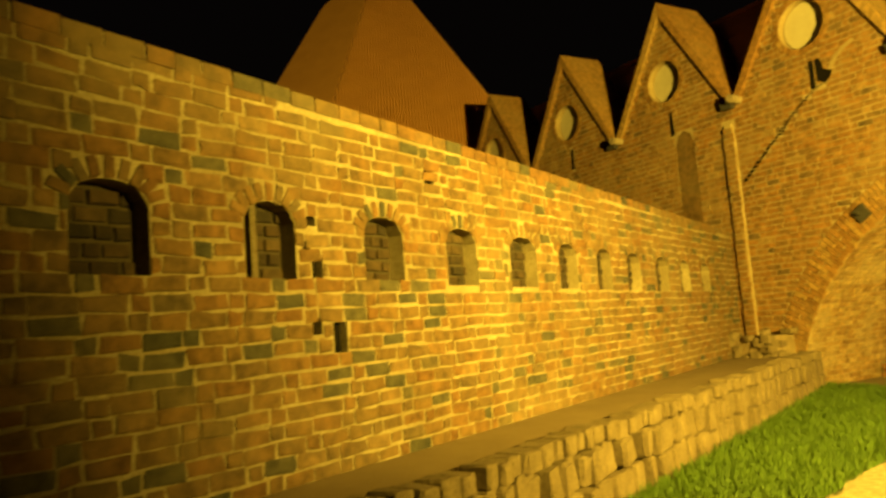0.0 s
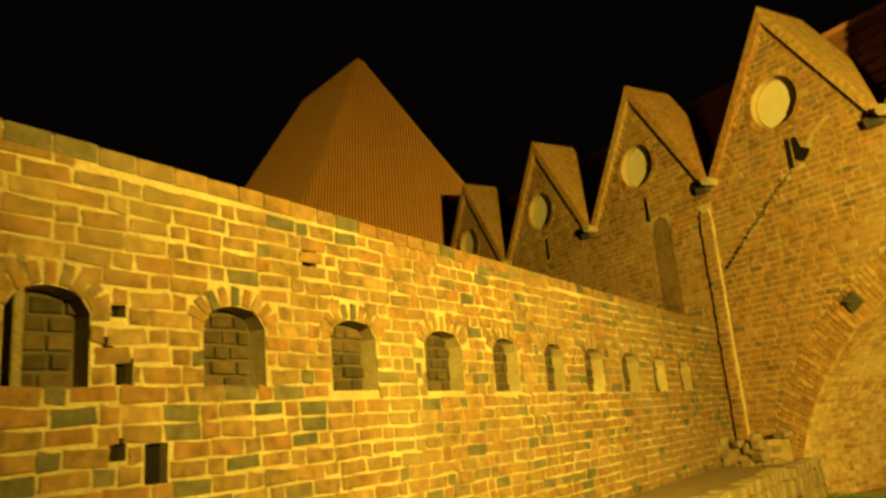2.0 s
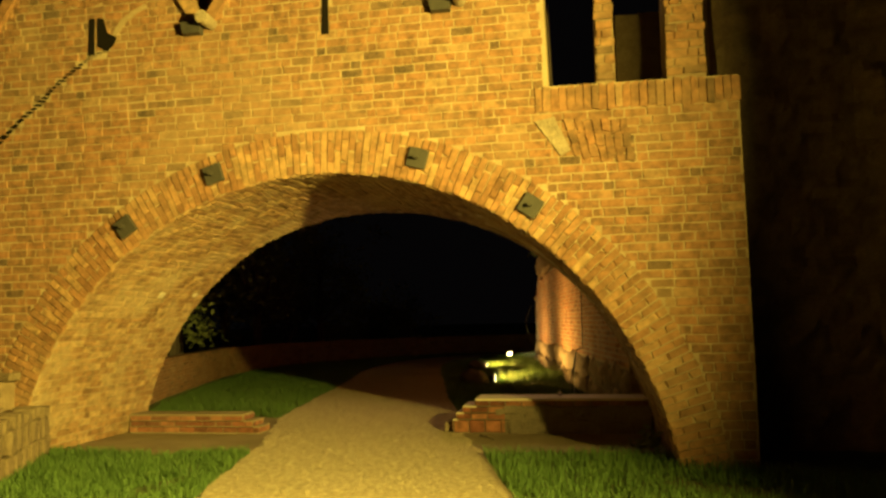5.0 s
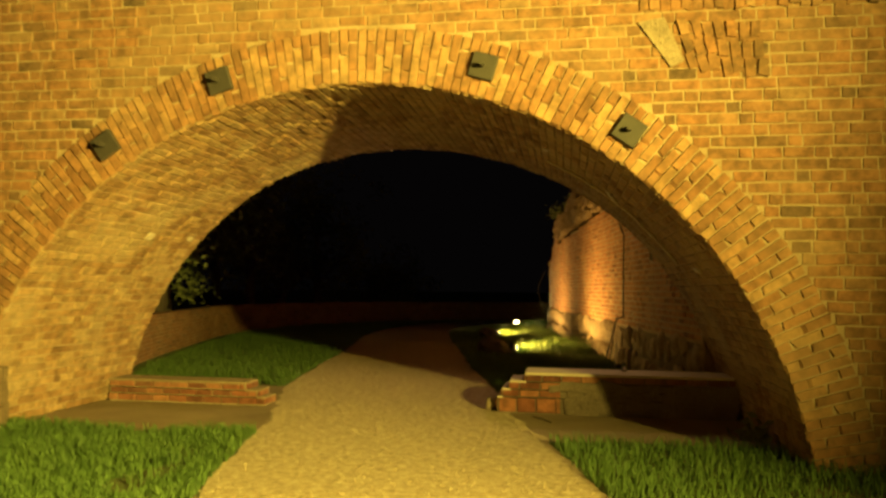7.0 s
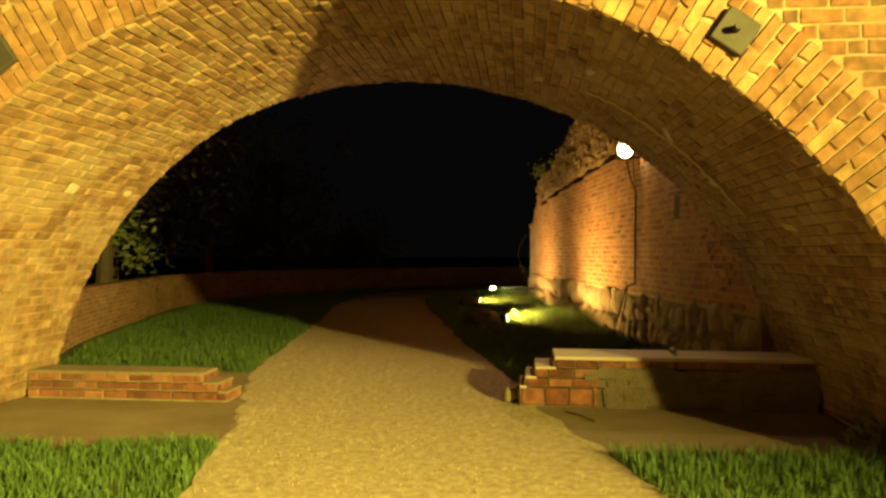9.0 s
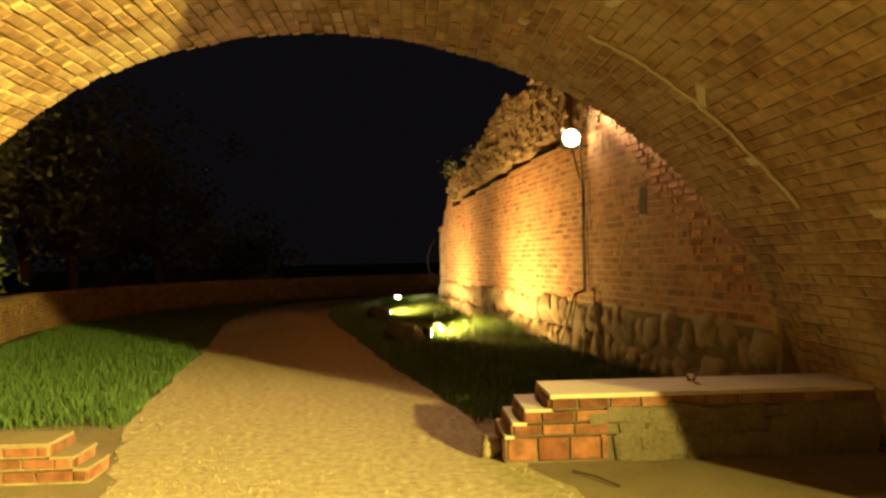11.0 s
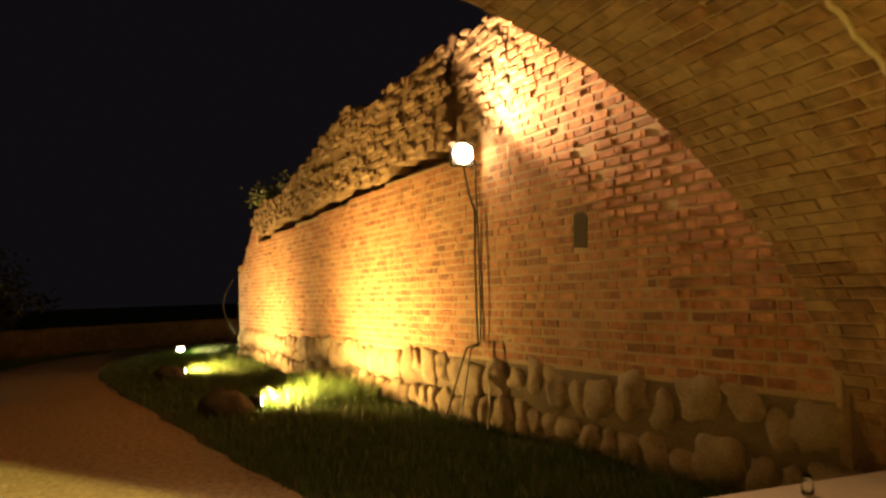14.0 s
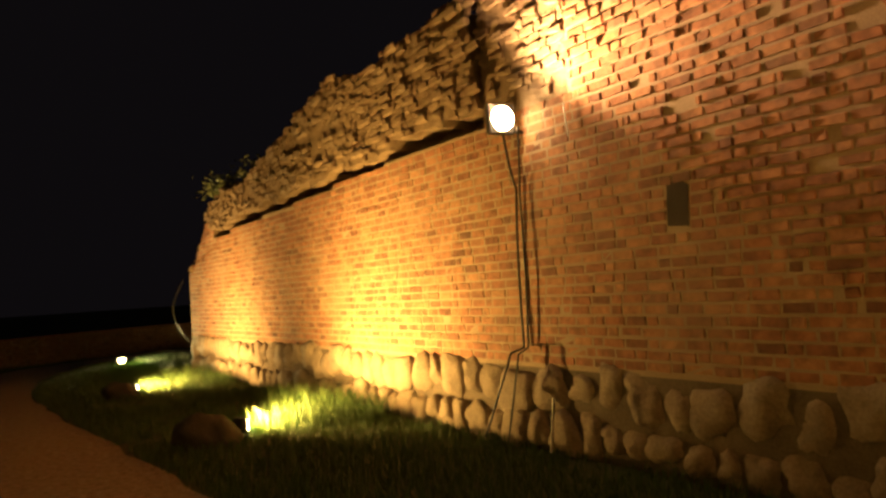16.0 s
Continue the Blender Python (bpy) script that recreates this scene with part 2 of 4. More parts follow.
def lay(bricks, place, mat, parent, near, rng, proud=0.012, uneven=0.006, cap=300, rough=0.03, name="brick"):
    """Bricks on a wall: place(u, z) gives a matrix whose -y looks out. Those nearest to near are parts, the rest one mesh."""
    items = []
    for a, b, z0, z1 in bricks:
        m = place((a + b) / 2, (z0 + z1) / 2) @ Matrix.Diagonal((b - a, proud + rng.uniform(-uneven, uneven), z1 - z0, 1))
        items.append(((m.translation - Vector(near)).length, m))
    items.sort(key=lambda it: it[0])
    shared = brick_variants(mat, rough)
    for i, (_, m) in enumerate(items[:cap]):
        ob = new(name, shared[i % len(shared)])
        ob.parent = parent
        ob.matrix_basis = m
    rest = items[cap:]
    if rest:
        verts, faces = [], []
        for _, m in rest:
            k = len(verts)
            verts += [m @ Vector((x + rng.uniform(-rough, rough) * 0.5, y + (rng.uniform(-0.2, 0.1) if y < 0 else 0), z + rng.uniform(-rough, rough) * 1.5)) for x, y, z in BRICK_V]
            faces += [tuple(k + i for i in f) for f in BRICK_F]
        ob = new(name + "_field", mesh_of(name + "_field", verts, faces, mat))
        ob.parent = parent
        tagged(ob, kind="stuff")


def wall_place(fr):
    o = Vector(fr(0, 0, 0))
    u, out = Vector(fr(1, 0, 0)) - o, Vector(fr(0, 0, 1)) - o
    rot = Matrix((u, -out, (0, 0, 1))).transposed().to_4x4()
    return lambda a, z: Matrix.Translation(fr(a, z, 0)) @ rot


# ---- plan ----
FACE, BACK = 12.85, 16.45
ACX, ACZ, AR = -4.76, -0.68, 4.31
RING = 0.56
rng = random.Random(11)
# ---- ground ----


def sheet(name, pts, z, mat, lift=0.0, label="", category="", kind="structure"):
    bm = bmesh.new()
    bm.faces.new([bm.verts.new((x, y, z + lift)) for x, y in pts])
    bmesh.ops.triangulate(bm, faces=bm.faces)
    me = finish(bm, name, mat)
    return tagged(new(name, me), label, category, kind=kind)


def wavy(pts, rng, step=0.35, amp=0.06):
    """A line through pts, broken into short uneven steps."""
    out = []
    for (x0, y0), (x1, y1) in zip(pts, pts[1:]):
        n = max(1, int(math.hypot(x1 - x0, y1 - y0) / step))
        for i in range(n):
            out.append((x0 + (x1 - x0) * i / n + rng.uniform(-amp, amp), y0 + (y1 - y0) * i / n + rng.uniform(-amp, amp)))
    return out + [pts[-1]]


def smooth_line(pts, n=8):
    """Catmull-Rom through pts."""
    p = [pts[0], *pts, pts[-1]]
    out = []
    for i in range(1, len(p) - 2):
        for j in range(n):
            t = j / n
            out.append(tuple(0.5 * (2 * p[i][c] + (p[i + 1][c] - p[i - 1][c]) * t + (2 * p[i - 1][c] - 5 * p[i][c] + 4 * p[i + 1][c] - p[i + 2][c]) * t * t + (3 * p[i][c] - p[i - 1][c] - 3 * p[i + 1][c] + p[i + 2][c]) * t**3) for c in (0, 1)))
    return out + [pts[-1]]


sheet("ground", [(-400, -400), (400, -400), (400, 400), (-400, 400)], 0, MAT["soil"], -0.012, "dark grassy soil spreading round the castle ruins", "ground")
PATH_L = smooth_line([(-1.6, -6), (-3.6, 4), (-5.45, 11), (-6.2, 14.3), (-7.0, 16.9), (-7.5, 19.6), (-8.3, 24.9), (-9.4, 31.2), (-9.3, 37.0), (-7.6, 41.5), (-3, 45)])
PATH_R = smooth_line([(1.9, -6), (-0.6, 5), (-2.3, 11.4), (-2.85, 13.6), (-3.5, 15.9), (-3.75, 17.5), (-4.5, 20.6), (-5.3, 24.6), (-6.3, 29.6), (-6.85, 33.4), (-6.5, 37.5), (-5.2, 40.5), (-1.5, 43)])
sheet("path", wavy(PATH_L, rng) + list(reversed(wavy(PATH_R, rng))), 0, MAT["gravel"], 0.0, "pale trodden gravel path under the arch", "path")

r0 = random.Random(5)
sheet("trodden_earth", wavy([(-9.2, 13.5), (-7.6, 13.4), (-6.2, 13.7), (-2.8, 13.75), (-1.9, 13.85), (-0.5, 13.7), (-0.5, 16.9), (-2.6, 17.1), (-3.7, 17.3), (-7.4, 17.4), (-9.3, 17.3), (-9.2, 13.5)], r0, 0.3, 0.09), 0, MAT["earth"], -0.006, "bare brown trodden earth under the arch", "earth")

# ---- bridge ----
bridge = tagged(new("wall_bridge"), "medieval brick bridge wall with one wide round arch", "bridge wall", kind="structure")


def back_y(u):
    return BACK + 0.26 * min(1.15, max(-2.1, u - ACX))


fr = plane_frame(0, FACE, 1, 0)
body_r = AR + 0.012
arc = []
for i in range(49):
    a = math.radians(-96.4 + 192.8 * i / 48)
    arc.append((ACX + body_r * math.sin(a), ACZ + body_r * math.cos(a)))
PITCH, PEAK0, VALLEY_Z, PEAK_Z = 3.36, -4.68, 5.77, 8.46
RUIN_TOP = [(-1.84, 4.55), (-1.9, 6.9), (-2.2, 7.3), (-2.6, 6.9), (-3.0, 6.95)]
bm = bmesh.new()
LEFT_END = -26.0
prism(bm, [(LEFT_END, -0.2), *[p for p in arc if p[1] > -0.2], (0.36, -0.2), (0.36, 4.53), *RUIN_TOP, (-3.0, VALLEY_Z), (LEFT_END, VALLEY_Z)], lambda u, z, d: (u, FACE if d == 0 else back_y(u), z), 0, 1)
part("masonry", bm, MAT["bridge_mortar"], bridge)

bm = bmesh.new()
prism(bm, [(13.2, 5.6), (14.7, 7.95), (16.5, 5.6)], lambda u, z, d: (d, u, z), PEAK0 - PITCH * 4.5, -3.3)
tagged(part("bridge_roof", bm, MAT["tile"]), "dark reddish tiled roof behind the gables", "roof", kind="structure")


def ring_brick(a, r0, r1, w):
    """A brick laid on the arch's face, its length along the radius."""
    s, c, r = math.sin(a), math.cos(a), (r0 + r1) / 2
    rot = Matrix(((c, 0, s), (0, 1, 0), (-s, 0, c))).to_4x4()
    return Matrix.Translation((ACX + r * s, FACE, ACZ + r * c)) @ rot @ Matrix.Diagonal((w, 0.02 + rng.uniform(-0.006, 0.006), r1 - r0, 1))


shared = brick_variants(MAT["arch_brick"], 0.05, 6, 5)
step, i, count = 0.092 / (AR + RING / 2), 0, 0
a = math.radians(-95)
while a < math.radians(95):
    cuts = (0, 0.28, 0.56) if i % 2 else (0, 0.14, 0.42, 0.56)
    for q0, q1 in zip(cuts, cuts[1:]):
        ob = new("voussoir", shared[count % 6])
        ob.parent, ob.matrix_basis, count = bridge, ring_brick(a, AR + q0 + 0.006, AR + q1 - 0.006, 0.08), count + 1
    a, i = a + step * rng.uniform(0.95, 1.05), i + 1


CRACK = [(-7.8, 5.52), (-8.02, 5.45), (-8.16, 5.36), (-8.4, 5.2), (-8.62, 5.03), (-8.8, 4.84), (-9.07, 4.65), (-9.4, 4.36), (-9.72, 4.08)]


def near_crack(u, z, w):
    for (a, za), (b, zb) in zip(CRACK, CRACK[1:]):
        t = min(1, max(0, ((u - a) * (b - a) + (z - za) * (zb - za)) / ((b - a) ** 2 + (zb - za) ** 2)))
        if math.hypot(u - a - t * (b - a), z - za - t * (zb - za)) < w:
            return True
    return False


def gable_half(k, z):
    return (PEAK_Z - z) / (PEAK_Z - VALLEY_Z) * PITCH / 2


def in_bridge(u, z):
    r = math.hypot(u - ACX, z - ACZ)
    if r < AR + RING + 0.005 or z < -0.1:
        return False
    if u > -3.0:
        if u > -1.9:
            return u < 0.35 and z < 4.42
        return z < 6.85
    if -11.36 < u < -10.84 and 3.3 < z < 5.5:
        return False
    if near_crack(u, z, 0.05):
        return False
    if abs(u + 9.935) < 0.13 and 1.0 < z < 5.4:
        return False
    k = round((PEAK0 - u) / PITCH)
    du = abs(u - (PEAK0 - PITCH * k))
    if du < 0.055 and 5.45 < z < 6.0:
        return False
    if math.hypot(u - (PEAK0 - PITCH * k - 0.1), z - 6.72) < 0.56:
        return False
    return z < VALLEY_Z or du < gable_half(k, z) - 0.16


lay(course_bricks(rng, -23, 0.35, 0.0, 8.3, in_bridge), wall_place(fr), MAT["bridge_brick"], bridge, (-3, 11, 3), rng, 0.008, 0.005, 300, 0.05)

# the soffit
soff = []
row, a = 0, math.radians(-96)
while a < math.radians(96):
    y = FACE + 0.02 - rng.random() * 0.25
    end = back_y(ACX + AR * math.sin(a))
    while y < end - 0.05:
        w = (0.27 if rng.random() < 0.7 else 0.13)
        y0, y1 = max(y, FACE + 0.01), min(y + w, end)
        if y1 - y0 > 0.05:
            soff.append((a, y0 + 0.006, y1 - 0.006))
        y += w
    a += 0.098 / AR


def soffit_place(a, y):
    s, c = math.sin(a), math.cos(a)
    r = AR + 0.012
    rot = Matrix(((0, s, c), (1, 0, 0), (0, c, -s))).to_4x4()
    return Matrix.Translation((ACX + r * s, y, ACZ + r * c)) @ rot


def lay_soffit():
    items = []
    for a, y0, y1 in soff:
        m = soffit_place(a, (y0 + y1) / 2) @ Matrix.Diagonal((y1 - y0, 0.016 + rng.uniform(-0.008, 0.008), 0.084, 1))
        items.append((abs((y0 + y1) / 2 - 14.5) + abs(a + 0.6), m))
    items.sort(key=lambda it: it[0])
    sh = brick_variants(MAT["soffit_brick"], 0.06, 6, 8)
    for i, (_, m) in enumerate(items[:300]):
        ob = new("soffit_brick", sh[i % 6])
        ob.parent, ob.matrix_basis = bridge, m
    verts, faces = [], []
    for _, m in items[300:]:
        k = len(verts)
        verts += [m @ Vector((x + rng.uniform(-0.03, 0.03), y, z + rng.uniform(-0.06, 0.06))) for x, y, z in BRICK_V]
        faces += [tuple(k + i for i in f) for f in BRICK_F]
    ob = new("soffit_field", mesh_of("soffit_field", verts, faces, MAT["soffit_brick"]))
    ob.parent = bridge
    tagged(ob, kind="stuff")


lay_soffit()

# crack in the wall: a thin raised strip, near-black for the shade inside
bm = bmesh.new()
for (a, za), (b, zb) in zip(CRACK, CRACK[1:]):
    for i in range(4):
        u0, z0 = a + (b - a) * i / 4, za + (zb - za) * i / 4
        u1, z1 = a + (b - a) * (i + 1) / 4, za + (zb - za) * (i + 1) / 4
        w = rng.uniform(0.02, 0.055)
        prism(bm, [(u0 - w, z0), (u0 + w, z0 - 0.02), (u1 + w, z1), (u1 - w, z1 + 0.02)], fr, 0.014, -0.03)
part("crack", bm, MAT["void_shade"], bridge, "dark jagged crack in the brickwork")

# Gash: a block on the face, its inner shade given by near-black colour.
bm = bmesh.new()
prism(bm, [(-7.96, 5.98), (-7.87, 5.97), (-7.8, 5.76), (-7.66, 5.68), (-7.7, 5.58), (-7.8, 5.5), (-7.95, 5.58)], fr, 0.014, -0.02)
part("crack", bm, MAT["void_shade"], bridge, "dark open gash under the blind window")
bm = bmesh.new()
prism(bm, [(-7.72, 5.74), (-7.66, 5.7), (-7.5, 5.9), (-7.34, 6.0), (-7.2, 6.06), (-7.24, 6.12), (-7.42, 6.04), (-7.6, 5.92)], fr, 0.016, -0.02)
part("plaster_patch", bm, MAT["bridge_mortar"], bridge, "pale strip of mortar along the gash")

bm = bmesh.new()
prism(bm, [(-11.36, 3.0), (-10.84, 3.0), (-10.84, 5.2), (-10.95, 5.42), (-11.1, 5.5), (-11.25, 5.42), (-11.36, 5.2)], fr, 0.002, -0.03)
part("blocked_niche", bm, MAT["gallery_brick"], bridge, "tall blocked niche of dark brown brick")

# gables
for k in range(5):
    cx = PEAK0 - PITCH * k
    gable = tagged(new("gable"), "steep brick gable with a round plastered blind window", "gable", "row of gables on the bridge", "structure")
    bm = bmesh.new()
    prism(bm, [(cx - PITCH / 2, VALLEY_Z + 0.004), (cx + PITCH / 2, VALLEY_Z + 0.004), (cx, PEAK_Z)], fr, -0.3, -1.2)
    dc = cx - 0.1
    for s in (-1, 1):
        half = [(dc + s * 0.46 * math.sin(math.pi * i / 16), 6.72 + 0.46 * math.cos(math.pi * i / 16)) for i in range(17)]
        prism(bm, [(dc, PEAK_Z - 0.16), *half, (dc, VALLEY_Z + 0.004), (cx + s * PITCH / 2, VALLEY_Z + 0.004), *([(cx, PEAK_Z)] if s > 0 else [])], fr, 0, -0.3)
    part("gable_wall", bm, MAT["bridge_mortar"], gable)
    for s in (-1, 1):
        bm = bmesh.new()
        e, t = PITCH / 2, 0.17
        prism(bm, [(cx + s * (e + 0.02), VALLEY_Z - 0.02), (cx + s * (e + 0.02) - s * t, VALLEY_Z - 0.02), (cx, PEAK_Z - 0.26), (cx, PEAK_Z + 0.05)], fr, 0.09, -1.22)
        part("coping", bm, MAT["arch_brick"], gable)
        bm = bmesh.new()
        for j in range(16):
            f = (j + 0.5) / 16
            u, z = cx + s * (e - t) * (1 - f), VALLEY_Z + (PEAK_Z - 0.3 - VALLEY_Z) * f
            prism(bm, [(u - 0.035, z - 0.05), (u + 0.035, z - 0.05), (u + 0.035, z + 0.06), (u - 0.035, z + 0.06)], fr, 0.035, 0.0)
        part("dentil_course", bm, MAT["arch_brick"], gable)
    bm = bmesh.new()
    n = 36
    ring = [(cx - 0.1 + 0.44 * math.cos(2 * math.pi * i / n), 6.72 + 0.44 * math.sin(2 * math.pi * i / n)) for i in range(n)]
    prism(bm, ring, fr, -0.15, -0.31)
    part("disc", bm, MAT["plaster"], gable, "pale plastered round blind window")
    bm = bmesh.new()
    for i in range(n):
        t0, t1 = 2 * math.pi * (i + 0.06) / n, 2 * math.pi * (i + 0.94) / n
        prism(bm, [(cx - 0.1 + r * math.cos(t), 6.72 + r * math.sin(t)) for r, t in ((0.46, t0), (0.46, t1), (0.57, t1), (0.57, t0))], fr, 0.022 + rng.uniform(-0.008, 0.008), -0.01)
    part("disc_surround", bm, MAT["arch_brick"], gable)
    # Slit: no opening is cut, the block's colour supplies the shade within.
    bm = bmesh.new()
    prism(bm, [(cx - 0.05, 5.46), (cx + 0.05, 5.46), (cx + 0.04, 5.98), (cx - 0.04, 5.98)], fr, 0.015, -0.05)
    part("slit", bm, MAT["void_shade"], gable, "narrow dark slit window")
    spout = tagged(new("stone_spout"), "short pale stone rainwater spout between two gables", "spout", "spouts between the gables", "structure")
    bm = bmesh.new()
    vx = cx + PITCH / 2
    prism(bm, [(vx + 0.09 + 0.085 * math.cos(0.5236 * q), 5.74 + 0.085 * math.sin(0.5236 * q)) for q in range(12)], fr, 0.3, -0.1)
    part("trough", bm, MAT["stone"], spout)
    bm = bmesh.new()
    prism(bm, [(vx - 0.26, 5.6), (vx - 0.03, 5.6), (vx + 0.0, 5.76), (vx - 0.3, 5.76)], fr, 0.13, -0.05)
    part("corbel", bm, MAT["iron"], spout)

# long tiled roof behind the gables
roof = tagged(new("bridge_roof"), "long steep dark red tiled roof behind the gables", "roof", kind="structure")
rx0, rx1 = PEAK0 - PITCH * 4.5, PEAK0 + PITCH * 0.5
for side, ya, yb in (("front", 13.3, 14.7), ("back", 16.1, 14.7)):
    bm = bmesh.new()
    n = math.copysign(0.06, ya - yb)
    for j in range(9):
        f0, f1 = j / 9, (j + 1) / 9
        vs = [(rx0, ya + (yb - ya) * f0 + n, 5.75 + 2.55 * f0), (rx1, ya + (yb - ya) * f0 + n, 5.75 + 2.55 * f0), (rx1, ya + (yb - ya) * f1, 5.75 + 2.55 * f1), (rx0, ya + (yb - ya) * f1, 5.75 + 2.55 * f1)]
        bm.faces.new([bm.verts.new(v) for v in vs])
        bm.faces.new([bm.verts.new((x, y - n * 0.9, z)) for x, y, z in vs])
    part("tile_slope", bm, MAT["red_tile"], roof)
bm = bmesh.new()
box(bm, rx0, rx1, 14.62, 14.78, 8.24, 8.34)
part("ridge_tiles", bm, MAT["red_tile"], roof)

# broken wall above the right end: piers between window openings
ruin = tagged(new("wall_ruin"), "broken brick wall with tall window openings above the bridge", "ruined wall", kind="structure")
for u0, u1, z1 in ((-1.26, -1.03, 7.0), (-0.43, 0.02, 6.9)):
    bm = bmesh.new()
    prism(bm, [(u0, 4.5), (u1, 4.5), (u1 - 0.03, z1), (u0 + 0.03, z1)], fr, -0.05, -0.6)
    part("pier", bm, MAT["rubble"], ruin)
    lay(course_bricks(rng, u0, u1, 4.58, z1, lambda u, z: True), lambda u, z: wall_place(fr)(u, z) @ Matrix.Translation((0, 0.05, 0)), MAT["bridge_brick"], ruin, (-1, 12, 4), rng, 0.02, 0.01, 30, 0.1)
bm = bmesh.new()
prism(bm, [(-1.84, 5.95), (0.0, 5.95), (0.0, 6.9), (-1.84, 6.9)], fr, -0.1, -0.6)
part("lintel", bm, MAT["rubble"], ruin)
# sill of upright bricks
bm = bmesh.new()
u = -2.0
while u < 0.3:
    w = 0.085 + rng.random() * 0.02
    prism(bm, [(u, 4.2 + rng.uniform(0, 0.05)), (u + w - 0.012, 4.2 + rng.uniform(0, 0.05)), (u + w - 0.012, 4.5 + rng.uniform(0, 0.05)), (u, 4.5 + rng.uniform(0, 0.05))], fr, 0.02 + rng.uniform(-0.01, 0.02), -0.05)
    u += w
part("sill_course", bm, MAT["bridge_brick"], ruin)

bm = bmesh.new()
prism(bm, [(-2.02, 4.12), (-1.78, 4.16), (-1.6, 3.74), (-1.72, 3.68)], fr, 0.03, -0.05)
part("slanted_stone", bm, MAT["stone"], ruin, "slanted worn stone let into the brickwork")

# tilted bricks of an old arch beside the slanted stone
shared_t = brick_variants(MAT["bridge_brick"], 0.1, 4, 17)
for row in range(3):
    for i in range(7):
        ob = new("tilted_brick", shared_t[(row + i) % 4])
        ob.parent = ruin
        u, z = -1.6 + 0.105 * i + 0.03 * row + rng.uniform(-0.01, 0.01), 4.06 - 0.17 * row - 0.012 * i + rng.uniform(-0.02, 0.02)
        ob.matrix_basis = wall_place(fr)(u, z) @ Matrix.Rotation(-0.35 + 0.06 * i, 4, "Y") @ Matrix.Diagonal((0.085, 0.026 + rng.uniform(-0.008, 0.008), 0.16, 1))

# pilaster in the corner
pil = tagged(new("pilaster"), "narrow brick pilaster on the bridge wall", "pilaster", kind="structure")
bm = bmesh.new()
prism(bm, [(-10.06, 1.0), (-9.81, 1.0), (-9.81, 5.0), (-9.86, 5.3), (-10.01, 5.3), (-10.06, 5.0)], fr, 0.06, 0)
part("shaft", bm, MAT["bridge_mortar"], pil)
lay(course_bricks(rng, -10.06, -9.81, 1.02, 5.28, lambda u, z: True, 0.24, 0.24), lambda u, z: wall_place(fr)(u, z) @ Matrix.Translation((0, -0.06, 0)), MAT["bridge_brick"], pil, (-9.8, 12, 2), rng, 0.012, 0.006, 60)

# iron anchor plates
for deg in (-35.8, -18.3, 16.1, 35.2):
    a = math.radians(deg)
    plate = tagged(new("anchor_plate"), "square dark iron anchor plate bolted to the arch", "anchor plate", "iron plates round the arch")
    m = Matrix.Translation((ACX + 4.61 * math.sin(a), FACE - 0.02, ACZ + 4.61 * math.cos(a))) @ Matrix.Rotation(a, 4, "Y")
    plate.matrix_basis = m
    bm = bmesh.new()
    box(bm, -0.125, 0.125, -0.05, 0.02, -0.125, 0.125)
    bmesh.ops.bevel(bm, geom=bm.edges, offset=0.008, segments=1, affect="EDGES")
    part("plate", bm, MAT["iron"], plate)
    bm = bmesh.new()
    bmesh.ops.create_cone(bm, cap_ends=True, segments=8, radius1=0.028, radius2=0.024, depth=0.11, matrix=Matrix.Translation((-0.01, -0.09, 0)) @ Matrix.Rotation(radians(90), 4, "X"))
    part("bolt", bm, MAT["iron"], plate)

# ---- gallery wall ----
GX, GY = -5.0, 1.75
gal = tagged(new("wall_gallery"), "long brick wall with a row of small bricked-up arched windows", "brick wall", kind="structure")
gf = plane_frame(GX, GY, -5.14, 10.92)
G0, G1 = -7.0, 12.35
WINS = [(-3.9, -3.42), (-2.75, -2.27), (-1.6, -1.12), (-0.43, 0.02), (0.75, 1.25), (1.88, 2.4), (3.04, 3.62), (4.17, 4.67), (5.26, 5.74), (6.3, 6.82), (7.48, 8.06), (8.66, 9.2), (9.85, 10.4)]


def sill_z(u):
    return 2.03 - 0.011 * u


def top_z(u):
    return 3.38 - 0.019 * u


def head(u0, u1, n=8):
    s, c = sill_z((u0 + u1) / 2) + 0.4, (u0 + u1) / 2
    return [(u0 + (u1 - u0) * i / n, s + 0.13 * math.sqrt(max(0, 1 - (2 * i / n - 1) ** 2))) for i in range(n + 1)]


def in_window(u, z, grow=0.0):
    for u0, u1 in WINS:
        if u0 - grow < u < u1 + grow:
            s, x = sill_z((u0 + u1) / 2), (2 * (u - u0) / (u1 - u0) - 1)
            top = s + 0.4 + 0.13 * math.sqrt(max(0, 1 - min(1, x * x))) + grow
            if s - (0.02 if grow == 0 else 0) < z < top:
                return True
    return False


HOLES = [(0.35, 0.5, 1.51, 1.73), (0.14, 0.24, 1.65, 1.77), (1.62, 1.77, 2.9, 3.05), (2.9, 2.98, 2.1, 2.23), (0.17, 0.28, 2.05, 2.2), (0.09, 0.16, 2.2, 2.31), (0.14, 0.23, 2.42, 2.49), (-0.38, -0.33, 2.69, 2.75)]


def in_gallery(u, z):
    if z > top_z(u) - 0.1 or in_window(u, z):
        return False
    if any(a < u < b and c < z < d for a, b, c, d in HOLES):
        return False
    return not (in_window(u, z, 0.12) and any(z > sill_z((a + b) / 2) + 0.42 for a, b in WINS if a - 0.12 < u < b + 0.12))


